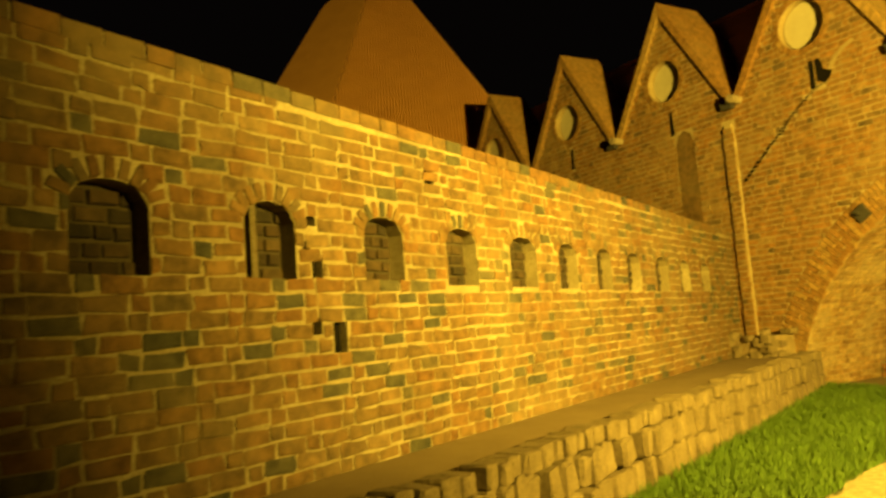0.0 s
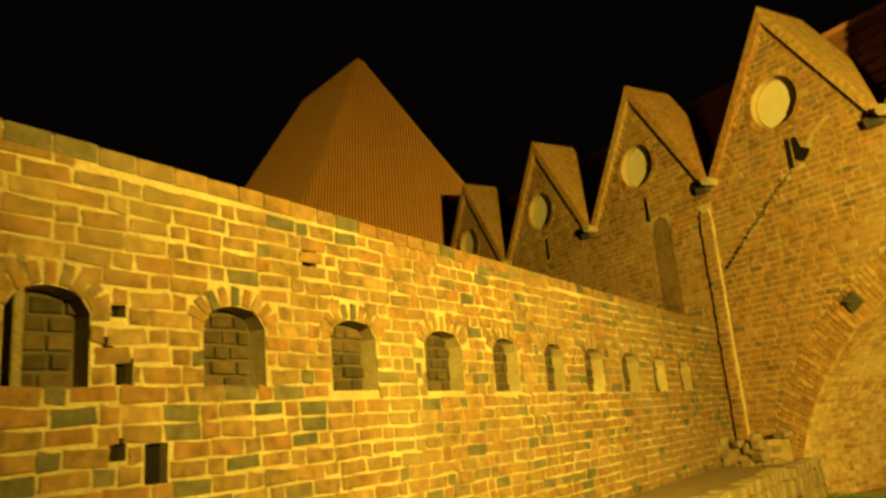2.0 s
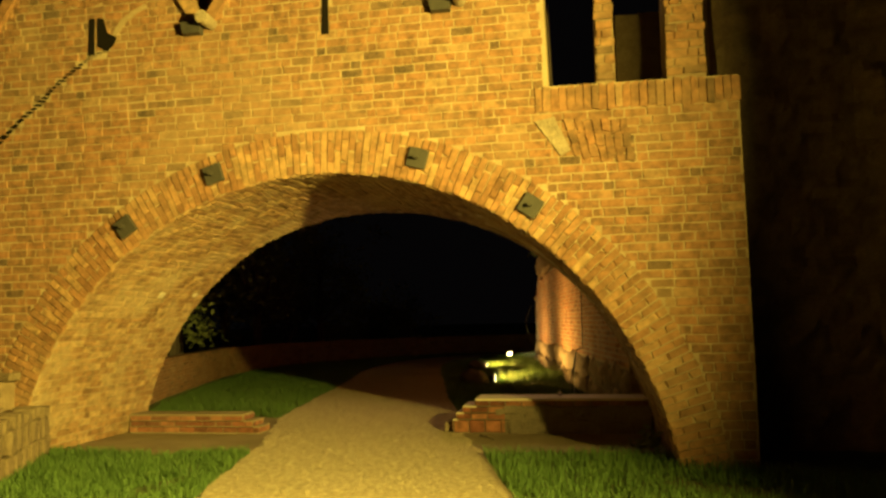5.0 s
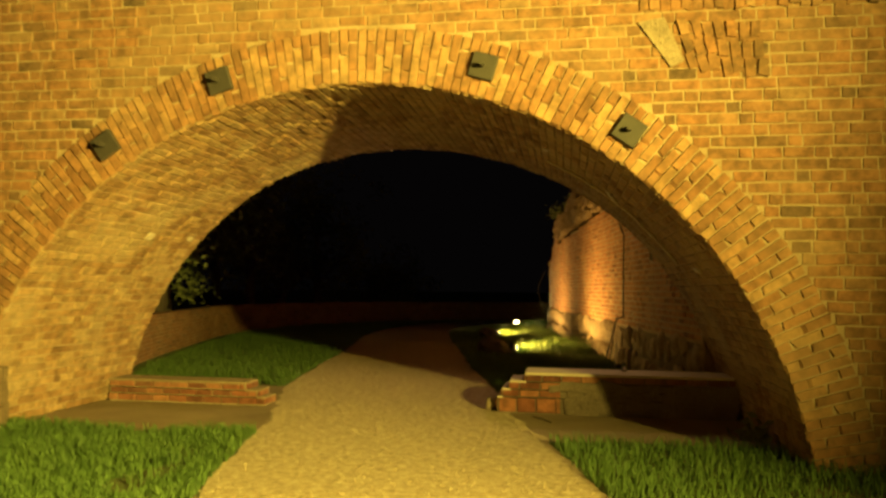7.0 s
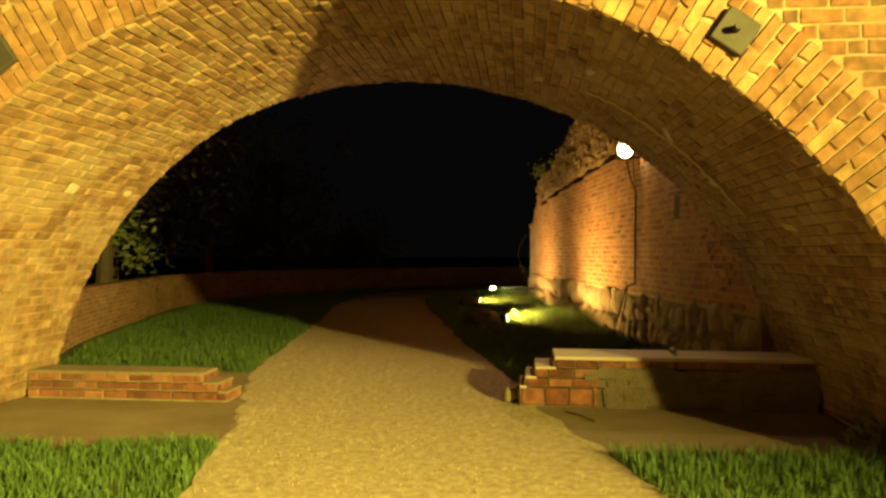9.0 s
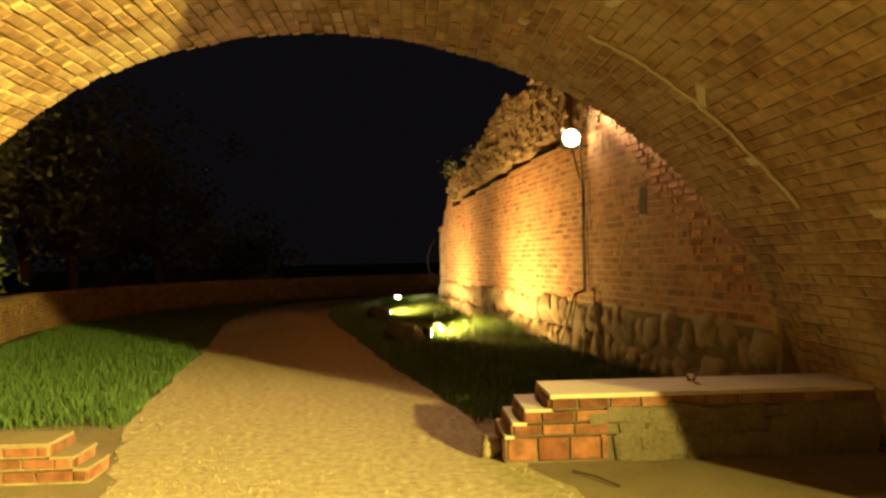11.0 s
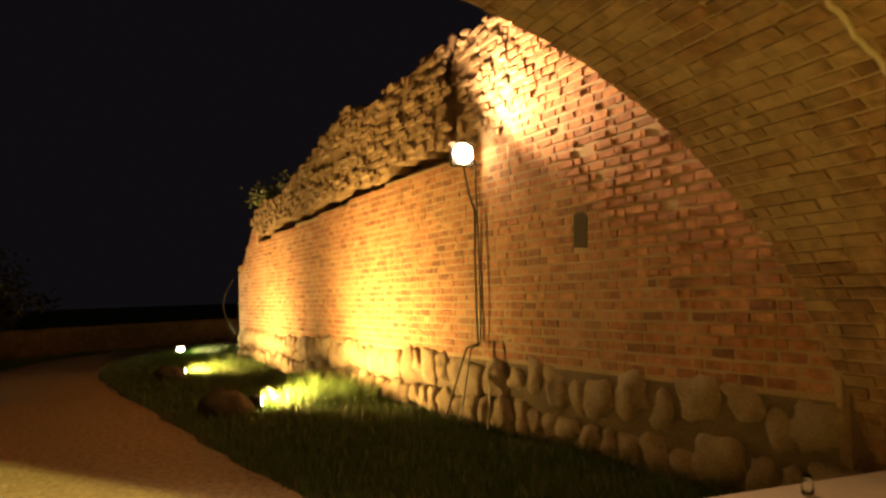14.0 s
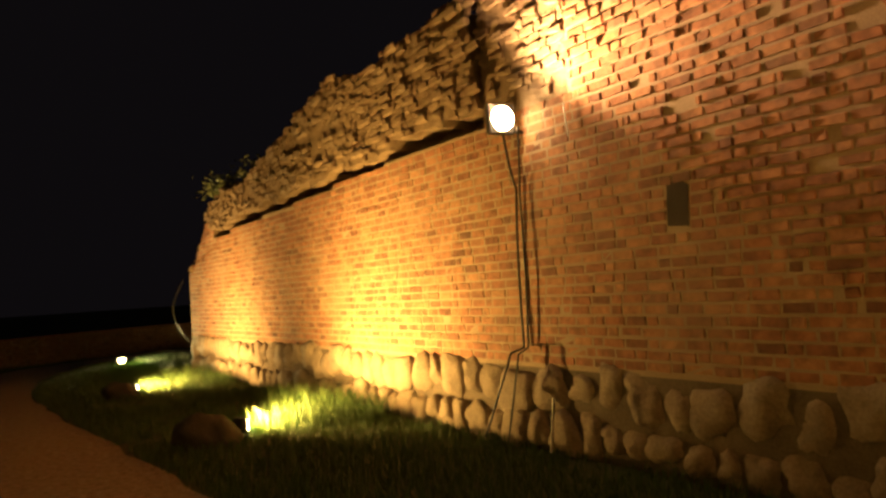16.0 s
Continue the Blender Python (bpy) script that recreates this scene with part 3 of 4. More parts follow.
bm = bmesh.new()
edges = sorted({G0, G1, *[e for w in WINS for e in w], *[e for h in HOLES for e in h[:2]]})
for a, b in zip(edges, edges[1:]):
    c = (a + b) / 2
    win = next((w for w in WINS if w[0] < c < w[1]), None)
    low = -0.2
    for h in sorted((h for h in HOLES if h[0] < c < h[1]), key=lambda h: h[2]):
        prism(bm, [(a, low), (b, low), (b, h[2]), (a, h[2])], gf, 0, -0.27)
        low = h[3]
    top = (lambda u: sill_z((win[0] + win[1]) / 2)) if win else top_z
    prism(bm, [(a, low), (b, low), (b, top(b)), (a, top(a))], gf, 0, -0.27)
for u0, u1 in WINS:
    prism(bm, [*head(u0, u1), (u1, top_z(u1)), (u0, top_z(u0))], gf, 0, -0.27)
prism(bm, [(G0, -0.2), (G1, -0.2), (G1, top_z(G1) - 0.02), (G0, top_z(G0) - 0.02)], gf, -0.27, -0.6)
part("masonry", bm, MAT["mortar"], gal)
gp = wall_place(gf)
lay(course_bricks(rng, G0, G1, 0.66, 3.4, in_gallery, 0.275, 0.135, 0.107, 0.02), gp, MAT["gallery_brick"], gal, (-5.4, 2.6, 2.2), rng, 0.007, 0.005, 300, 0.12)
# infill set back in the windows, dark brick with recess shade in its colour
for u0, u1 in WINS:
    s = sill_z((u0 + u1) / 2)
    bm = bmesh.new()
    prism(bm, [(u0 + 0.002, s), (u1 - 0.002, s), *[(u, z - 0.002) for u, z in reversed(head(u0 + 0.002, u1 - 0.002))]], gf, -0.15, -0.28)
    part("shaded_infill_bed", bm, MAT["shaded_infill_bed"], gal)
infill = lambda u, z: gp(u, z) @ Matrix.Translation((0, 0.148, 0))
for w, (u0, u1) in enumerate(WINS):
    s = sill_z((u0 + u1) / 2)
    lay([b for b in course_bricks(rng, u0 + 0.01, u1 - 0.01, s, s + 0.53, lambda u, z: w != 3 or u > u0 + 0.1, 0.2, 0.12, 0.1, 0.02)], infill, MAT["shaded_infill_brick"], gal, (-4.8, 1.4, 2.2), rng, 0.02, 0.01, 12, 0.06)
# arch bricks over each window
shared = brick_variants(MAT["gallery_brick"], 0.06, 4, 9)
for u0, u1 in WINS:
    c, s = (u0 + u1) / 2, sill_z((u0 + u1) / 2) + 0.4
    for i in range(9):
        a = radians(-72 + 18 * i)
        rx, rz = (u1 - u0) / 2 + 0.06, 0.13 + 0.065
        u, z = c + rx * math.sin(a), s + rz * math.cos(a)
        tilt = math.atan2(math.sin(a) * rx, math.cos(a) * rx * 1.25)
        ob = new("arch_brick", shared[i % 4])
        ob.parent = gal
        ob.matrix_basis = gp(u, z) @ Matrix.Rotation(tilt, 4, "Y") @ Matrix.Diagonal((0.062, 0.01 + rng.uniform(-0.004, 0.004), 0.125, 1))
# coping of headers on edge
bm = bmesh.new()
u = G0
while u < G1:
    w = 0.19 + rng.random() * 0.08
    z0 = top_z(u) - 0.1 + rng.uniform(-0.003, 0.003)
    prism(bm, [(u, z0), (u + w - 0.014, z0), (u + w - 0.014, z0 + 0.105), (u, z0 + 0.105)], gf, 0.012 + rng.uniform(-0.004, 0.004), -0.62)
    u += w
tagged(part("coping_course", bm, MAT["gallery_brick"], gal), kind="stuff")
# Plugs 7 cm back in the holes, coloured near-black as their shade.
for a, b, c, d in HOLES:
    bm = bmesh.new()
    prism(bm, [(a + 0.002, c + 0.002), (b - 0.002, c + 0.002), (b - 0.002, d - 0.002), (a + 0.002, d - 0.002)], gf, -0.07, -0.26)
    part("putlog_hole", bm, MAT["void_shade"], gal, "dark square hole left by a missing brick")

# terrace along the gallery and its edge wall
bm = bmesh.new()
prism(bm, [(0, G0), (0.8, G0), (1.2, 11.9), (0, 11.9)], lambda u, z, d: (*gf(z, 0, u)[:2], d), -0.1, 0.67)
tagged(part("terrace", bm, MAT["paving"]), "raised earthen walkway along the brick wall", "walkway", kind="structure")
kerb = tagged(new("terrace_edge"), "low rough stone edge wall beside the grass", "edge wall", kind="structure")
shared = []
for j in range(6):
    bm = bmesh.new()
    bmesh.ops.create_cube(bm, size=1.0)
    bmesh.ops.bevel(bm, geom=bm.edges, offset=0.09, segments=1, affect="EDGES")
    for v in bm.verts:
        v.co += Vector((rng.uniform(-0.05, 0.05), rng.uniform(-0.05, 0.05), rng.uniform(-0.05, 0.05)))
    shared.append(finish(bm, "edge_stone", MAT["edge_stone"]))
u, j = -6.8, 0
rot = gp(0, 0).to_3x3().to_4x4()
while u < 11.9:
    w = rng.uniform(0.11, 0.26)
    d = 0.93 + 0.033 * u
    for z, h in ((0.14, 0.3), (0.42, 0.3), (0.64, 0.16)):
        ob = new("edge_stone", shared[j % 6])
        ob.parent = kerb
        ob.matrix_basis = Matrix.Translation(gf(u + w / 2 + rng.uniform(-0.06, 0.06), z + rng.uniform(-0.02, 0.02), d + (rng.uniform(-0.06, 0.05) if z < 0.6 else rng.uniform(-0.02, 0.02)))) @ rot @ Matrix.Rotation(rng.uniform(-0.15, 0.15), 4, "Y") @ Matrix.Diagonal((w * rng.uniform(0.7, 1.05), 0.26, h * rng.uniform(0.85, 1.05), 1))
        j += 1
    u += w
# masonry stump where the terrace meets the bridge
stump = tagged(new("masonry_stump"), "crumbling stone stump at the end of the walkway", "masonry stump", kind="structure")
bm = bmesh.new()
box(bm, -10.3, -9.05, 12.0, 12.84, 0.3, 1.05)
part("core", bm, MAT["rubble"], stump)
for i in range(60):
    x, z = rng.uniform(-10.35, -9.0), rng.uniform(0.45, 1.12)
    front = rng.random() < 0.7
    ob = new("stump_stone", shared[i % 6])
    ob.parent = stump
    px, py = (x, 12.0) if front else (-9.05, rng.uniform(12.0, 12.8))
    ob.matrix_basis = Matrix.Translation((px, py, z)) @ Matrix.Rotation(rng.uniform(-0.3, 0.3), 4, "Z") @ Matrix.Diagonal((rng.uniform(0.1, 0.28), rng.uniform(0.1, 0.2), rng.uniform(0.08, 0.16), 1))

# ---- low walls in the archway ----


# Edge stones copied in a darkened colour, for the shade on the right wall.
shaded_rubble = []
for me in shared:
    shaded_rubble.append(me.copy())
    shaded_rubble[-1].materials[0] = MAT["shaded_stone"]


def low_wall(x0, x1, y0, y1, tops, label, slab_top, rubble_from=None):
    """A low brick wall, stepped down towards the path; tops: (inner end, height) of each course from the top."""
    w = tagged(new("low_wall"), label, "low wall", "low walls in the archway", "structure")
    sgn = 1 if x1 > x0 else -1
    z = 0.0
    for i, (end, h) in enumerate(reversed(tops)):
        bm = bmesh.new()
        a, b = min(x0, end), max(x0, end)
        box(bm, a, b, y0 + 0.008, y1 - 0.008, z - (0.1 if i == 0 else 0), h - 0.012)
        # With rubble_from the core's colour carries the wall's shade.
        part("core", bm, MAT["shaded_stone"] if rubble_from else MAT["mortar"], w)
        if rubble_from and i < len(tops) - 1:
            for _ in range(26):
                ob = new("rubble_stone", shaded_rubble[rng.randrange(6)])
                ob.parent = w
                ob.matrix_basis = Matrix.Translation((rng.uniform(rubble_from, x0), y0 + 0.03, (z + h) / 2 + rng.uniform(-0.02, 0.02))) @ Matrix.Rotation(rng.uniform(-0.2, 0.2), 4, "Y") @ Matrix.Diagonal((rng.uniform(0.12, 0.34), rng.uniform(0.08, 0.11), (h - z) * rng.uniform(0.9, 1.3), 1))
        for y, sign in ((y0, 1), (y1, -1)):
            frw = plane_frame(0, y, sign, 0)
            lay(course_bricks(rng, min(a * sign, b * sign), max(a * sign, b * sign), z + 0.004, h, lambda u, q: not (rubble_from and sign > 0 and i < len(tops) - 1 and u > rubble_from), 0.26, 0.25, h - z - 0.004, 0.014), lambda u, q: wall_place(frw)(u, q) @ Matrix.Translation((0, 0.008, 0)), MAT["red_brick"], w, (-4, 13, 0.3), rng, 0.016, 0.004, 40)
        frw = plane_frame(end, 0, 0, sgn)
        lay(course_bricks(rng, y0 * sgn if sgn > 0 else -y1, y1 * sgn if sgn > 0 else -y0, z + 0.004, h, lambda u, q: True, 0.26, 0.13, h - z - 0.004, 0.014), wall_place(frw), MAT["red_brick"], w, (-4, 13, 0.3), rng, 0.012, 0.003, 20)
        z = h
    bm = bmesh.new()
    e, h = tops[0]
    box(bm, min(x0, e), max(x0, e), y0 - 0.01, y1 + 0.01, h - 0.012, h + 0.022)
    part("top_slabs", bm, slab_top, w, "pale mortar-coated top")
    for (e0, h0), (e1, h1) in zip(tops, tops[1:]):
        bm = bmesh.new()
        box(bm, min(e0, e1), max(e0, e1) + 0.01, y0 - 0.01, y1 + 0.01, h1 - 0.012, h1 + 0.012)
        part("step_top", bm, slab_top, w)
    return w


low_wall(-0.62, -3.2, 15.5, 16.15, [(-3.2, 0.5), (-3.4, 0.4), (-3.5, 0.3), (-3.56, 0.2)], "low red brick wall with a pale top slab, stepped at its end", MAT["slab"], -2.75)
low_wall(-8.95, -6.9, 15.35, 15.75, [(-6.95, 0.28), (-6.78, 0.19), (-6.68, 0.1)], "low red brick wall stepped down to the gravel path", MAT["earth"])

# ---- tower wall ----
tower = tagged(new("wall_tower"), "tall ruined brick wall on a fieldstone footing", "ruined wall", kind="structure")
tf = plane_frame(-3.3, 35.0, 2.2, -16.0)
TOP = [(0.0, 2.5), (0.6, 2.75), (1.8, 3.7), (2.6, 4.05), (3.4, 4.2), (4.5, 4.1), (5.6, 4.35), (6.9, 4.6), (8.2, 4.95), (9.0, 5.1), (9.4, 5.12), (9.8, 4.88), (11.1, 5.0), (12.5, 5.1), (14.2, 5.2), (15.2, 5.7), (16.7, 6.3), (18.6, 7.0)]


def tower_top(u):
    for (a, za), (b, zb) in zip(TOP, TOP[1:]):
        if a <= u <= b:
            return za + (zb - za) * (u - a) / (b - a)
    return 2.5 if u < 0 else 7.0


def ledge_z(u):
    for end, z in ((3.6, 3.17), (5.6, 3.27), (7.2, 3.33), (8.9, 3.38), (10.6, 3.45)):
        if u < end:
            return z
    return 3.5


def gap_top(u):
    k = math.floor(u / 0.31 + 0.4 * math.sin(u * 2.1))
    return ledge_z(u) + 0.1 + 0.17 * abs(math.sin(k * 12.9898) * 43.7 % 1.0)


bm = bmesh.new()
prism(bm, [(0, -0.2), (18.5, -0.2), *[(min(u, 18.5), z - 0.06) for u, z in reversed(TOP)]], tf, -0.4, -2.5)
us = [2.3, 3.58, 3.62, 5.58, 5.62, 7.18, 7.22, 8.88, 8.92, 10.58, 10.62, 13.0]
rough_us = [2.3 + 10.7 * i / 160 for i in range(161)]
prism(bm, [(0, -0.2), (18.5, -0.2), (18.5, 6.9), *[(u, z - 0.06) for u, z in reversed(TOP) if 13.1 < u < 18.5], (13.02, 5.05), *[(u, ledge_z(u) + 0.02) for u in reversed(us)], (2.28, 3.8), *[(u, z - 0.06) for u, z in reversed(TOP) if u < 2.2]], tf, 0, -0.4)
prism(bm, [*[(u, gap_top(u) + rng.uniform(-0.015, 0.02)) for u in rough_us], *[(u, z - 0.06) for u, z in reversed(TOP) if 2.3 < u < 13.0]], tf, 0.08, -0.4)
part("core", bm, MAT["rubble"], tower)
bm = bmesh.new()
prism(bm, [(0.01, 0.8), (18.45, 0.8), (18.45, 6.85), (16.7, 6.2), (15.2, 5.6), (14.45, 5.1), (14.4, 3.55), (13.02, 3.5), *[(u, ledge_z(u) + 0.004) for u in reversed(us)], (2.28, 3.4), (1.3, 3.2), (0.5, 2.5), (0.01, 2.3)], tf, 0.008, -0.1)
part("facing", bm, MAT["tower_mortar"], tower)
tp = wall_place(tf)


def in_rough(u, z):
    """The eroded upper stretch beside the bridge, proud of the rest."""
    return u > 14.4 and z > 3.68 - 0.84 * (u - 14.4) + 0.12 * noise.noise((u * 2.3, z * 2.3, 7.0)) and z > 1.15


def in_low(u, z):
    if 15.5 < u < 15.74 and 2.12 < z < 2.5 or in_rough(u, z):
        return False
    return 0.9 < z < (ledge_z(u) if 2.3 < u < 13.0 else min(tower_top(u) - 0.05, 3.6))


lay(course_bricks(rng, 0.02, 18.4, 0.88, 3.7, in_low, 0.27, 0.135, 0.1, 0.018), tp, MAT["tower_brick"], tower, tf(15, 2, 0), rng, 0.012, 0.004, 300, 0.05)


def in_high(u, z):
    if u < 12.5 and noise.noise((u * 1.3, z * 1.6, 2.0)) > 0.5:
        return False
    if in_rough(u, z):
        return z < tower_top(u) - 0.03 and noise.noise((u * 3.1, z * 4.3, 12.0)) < 0.42
    return z < tower_top(u) - 0.03 and z > (gap_top(u) + 0.04 if 2.3 < u < 13.0 else 3.6)


def in_old(u, z):
    """Weathered core masonry above the broken ledge."""
    if 7.3 < u < 9.0 and 4.2 < z < 4.36:
        return False
    return u < 14.4 and in_high(u, z)


lay(course_bricks(rng, 0.02, 14.4, 2.6, 7.0, in_old, 0.24, 0.12, 0.1, 0.02), lambda u, z: tp(u, z) @ Matrix.Translation((0, -0.09 if u < 13 else 0.02, 0)), MAT["rubble"], tower, tf(13, 4, 0), rng, 0.035, 0.03, 300, 0.22, "ruin_stone")
lay(course_bricks(rng, 14.4, 18.4, 1.08, 7.0, lambda u, z: in_rough(u, z) and in_high(u, z), 0.26, 0.13, 0.1, 0.026), tp, MAT["tower_brick"], tower, tf(15.5, 3.4, 0), rng, 0.026, 0.012, 300, 0.09, "ruin_brick")
# Hole drawn as a flush block; the shade inside is only its dark colour.
bm = bmesh.new()
prism(bm, [(15.5, 2.14), (15.72, 2.12), (15.74, 2.46), (15.66, 2.52), (15.52, 2.5)], tf, 0.014, -0.02)
part("hole_shade", bm, MAT["shaded_infill_bed"], tower, "dark hole in the brickwork, its shade put into the colour")
# crumbled crest
shared_r = []
for j in range(5):
    bm = bmesh.new()
    bmesh.ops.create_icosphere(bm, subdivisions=1, radius=0.5)
    for v in bm.verts:
        v.co *= rng.uniform(0.7, 1.15)
    shared_r.append(finish(bm, "crest_stone", MAT["rubble"]))
for i in range(190):
    u = rng.uniform(0.1, 18)
    ob = new("crest_stone", shared_r[i % 5])
    ob.parent = tower
    ob.matrix_basis = Matrix.Translation(tf(u, tower_top(u) - rng.uniform(0, 0.12), -rng.uniform(-0.02, 0.5))) @ Matrix.Rotation(rng.uniform(0, 3), 4, "Z") @ Matrix.Diagonal((rng.uniform(0.12, 0.34), rng.uniform(0.12, 0.3), rng.uniform(0.1, 0.32), 1))
# fieldstone footing, its bed coloured dark for the shade between the stones
bm = bmesh.new()
prism(bm, [(0, -0.1), (18.4, -0.1), (18.4, 0.84), (0, 0.84)], tf, 0.012, -0.1)
part("footing_mortar", bm, MAT["shaded_stone"], tower)
shared_b = []
for j in range(6):
    bm = bmesh.new()
    bmesh.ops.create_icosphere(bm, subdivisions=3, radius=0.5)
    for v in bm.verts:
        p = v.co + Vector((j * 7.1, 0, 0))
        cube = max(abs(v.co.x), abs(v.co.y), abs(v.co.z)) / 0.5
        v.co *= (0.72 + 0.28 / cube) * (1 + 0.38 * noise.noise(p * 1.9) + 0.2 * noise.noise(p * 4.5) + 0.1 * noise.noise(p * 11.0))
    shared_b.append(finish(bm, "boulder", MAT["stone"], True))
u, i = 0.1, 0
while u < 18.3:
    w = rng.uniform(0.24, 0.52)
    ob = new("boulder", shared_b[i % 6])
    ob.parent = tower
    h = rng.uniform(0.34, 0.56)
    ob.matrix_basis = Matrix.Translation(tf(u + w / 2, 0.9 - h / 2 + rng.uniform(-0.1, 0.06), -0.02 if u < 14 else -0.065)) @ tp(0, 0).to_3x3().to_4x4() @ Matrix.Rotation(rng.uniform(-0.3, 0.3), 4, "Y") @ Matrix.Diagonal((w * 1.1, 0.26, h * 1.02, 1))
    u, i = u + w, i + 1
u = 0.2
while u < 18.3:
    w = rng.uniform(0.25, 0.5)
    ob = new("boulder", shared_b[i % 6])
    ob.parent = tower
    ob.matrix_basis = Matrix.Translation(tf(u + w / 2, 0.2 + rng.uniform(-0.06, 0.05), 0.03 if u < 14 else -0.04)) @ tp(0, 0).to_3x3().to_4x4() @ Matrix.Diagonal((w * 1.05, 0.24, rng.uniform(0.26, 0.5), 1))
    u, i = u + w, i + 1

# dark tower front beyond the bridge's end
bm = bmesh.new()
grid = []
for i in range(70):
    grid.append([])
    for j in range(80):
        u, z = 0.37 + 7.0 * i / 69, -0.2 + 10 * j / 79
        d = 0.16 * noise.noise((u * 0.8, z * 0.8, 5)) + 0.12 * noise.noise((u * 2.6, z * 2.6, 9)) + 0.05 * noise.noise((u * 7, z * 7, 1))
        grid[-1].append(bm.verts.new((u, 14.2 - d - 0.25 * (i > 45), z)))
for i in range(69):
    for j in range(79):
        bm.faces.new((grid[i][j], grid[i + 1][j], grid[i + 1][j + 1], grid[i][j + 1]))
box(bm, 0.37, 7.4, 14.6, 16.6, -0.2, 9.8)
tagged(part("wall_keep", bm, MAT["rubble"]), "dark weathered masonry of the keep beside the bridge", "keep wall", kind="structure")

# ---- boundary wall behind the arch ----
fence = tagged(new("wall_boundary"), "low brown brick boundary wall round the grass", "boundary wall", kind="structure")
LINE = smooth_line([(-9.6, 16.2), (-11.3, 20.0), (-12.6, 24.5), (-13.9, 30.0), (-13.4, 35.3), (-11.6, 39.2), (-8.6, 42.3), (-4.0, 45.0), (3, 47)], 6)
for (x0, y0), (x1, y1) in zip(LINE, LINE[1:]):
    ff, n = plane_frame(x0, y0, x1 - x0, y1 - y0), math.hypot(x1 - x0, y1 - y0)
    bm = bmesh.new()
    prism(bm, [(0, -0.1), (n, -0.1), (n, 0.88), (0, 0.88)], ff, 0, -0.3)
    part("wall_bay", bm, MAT["bridge_mortar"], fence)
    bm = bmesh.new()
    prism(bm, [(0, 0.86), (n - 0.01, 0.86), (n - 0.01, 0.95), (0, 0.95)], ff, 0.03, -0.33)
    part("coping", bm, MAT["bridge_brick"], fence)
    lay(course_bricks(rng, 0, n, 0, 0.86, lambda u, z: True, 0.26, 0.13, 0.085), wall_place(ff), MAT["bridge_brick"], fence, (-9, 16, 0.5), rng, 0.012, 0.005, 0)

# ---- lamps ----
lamp = tagged(new("wall_floodlight"), "glowing floodlight on a bracket in front of the ruined wall", "floodlight")
lamp.location = (-1.72, 21.42, 3.45)
bm = bmesh.new()
box(bm, -0.16, 0.16, -0.02, 0.06, -0.16, 0.16)
bmesh.ops.bevel(bm, geom=bm.edges, offset=0.015, segments=2, affect="EDGES")
part("housing", bm, MAT["iron"], lamp)
bm = bmesh.new()
bmesh.ops.create_uvsphere(bm, u_segments=20, v_segments=10, radius=0.13, matrix=Matrix.Translation((0, -0.03, 0)) @ Matrix.Diagonal((1, 0.35, 1, 1)))
part("lens", bm, MAT["lamp_glow"], lamp, "glaring warm white lens", True)
bm = bmesh.new()
box(bm, -0.02, 0.3, 0.02, 0.05, -0.14, -0.11)
part("bracket", bm, MAT["iron"], lamp)


def tube(name, pts, radius, mat, label, category):
    cu = bpy.data.curves.new(name, "CURVE")
    cu.dimensions, cu.bevel_depth, cu.bevel_resolution = "3D", radius, 2
    sp = cu.splines.new("POLY")
    sp.points.add(len(pts) - 1)
    for p, q in zip(sp.points, pts):
        p.co = (*q, 1)
    me_ob = bpy.data.objects.new(name + "_tmp", cu)
    scene.collection.objects.link(me_ob)
    me = bpy.data.meshes.new_from_object(me_ob.evaluated_get(bpy.context.evaluated_depsgraph_get()))
    bpy.data.objects.remove(me_ob)
    me.materials.append(mat)
    return tagged(new(name, me), label, category)


def hang(p, q, bend, n=14):
    return [tuple(Vector(p).lerp(Vector(q), i / n) + Vector(bend) * math.sin(math.pi * i / n)) for i in range(n + 1)]


tube("cable", [*hang((-1.7, 21.45, 3.35), tf(13.55, 2.75, 0.06), (0, 0, -0.1), 6), *hang(tf(13.55, 2.7, 0.06), tf(13.5, 1.05, 0.06), (0, 0.03, 0)), *hang(tf(13.45, 1.0, 0.2), tf(13.1, 0.1, 0.35), (0, 0, 0.0), 5)], 0.014, MAT["cable"], "black cable hanging down the brick wall", "cable")
tube("cable", [*hang((-1.6, 21.3, 3.35), tf(13.62, 2.7, 0.07), (0, 0, -0.1), 6), *hang(tf(13.62, 2.65, 0.07), tf(13.58, 1.05, 0.07), (0, -0.03, 0)), *hang(tf(13.6, 1.0, 0.22), tf(13.5, 0.1, 0.35), (0, 0, 0.0), 5)], 0.011, MAT["cable"], "black cable hanging down the brick wall", "cable")
tube("cable", hang(tf(-0.05, 2.3, 0.15), tf(0.1, 0.75, 0.12), (-0.3, 0.1, 0)), 0.012, MAT["cable"], "loose dark cable at the wall's end", "cable")
tube("wall_rod", [tf(14.42, 3.12, 0.06), tf(14.4, 3.3, 0.07), tf(14.4, 3.46, 0.08)], 0.008, MAT["steel"], "thin pale rod fixed to the brick wall", "rod")
tube("marker_rod", [tf(14.2, 0.1, 0.38), tf(14.27, 0.62, 0.36)], 0.012, MAT["steel"], "thin pale metal rod stuck in the grass", "rod")


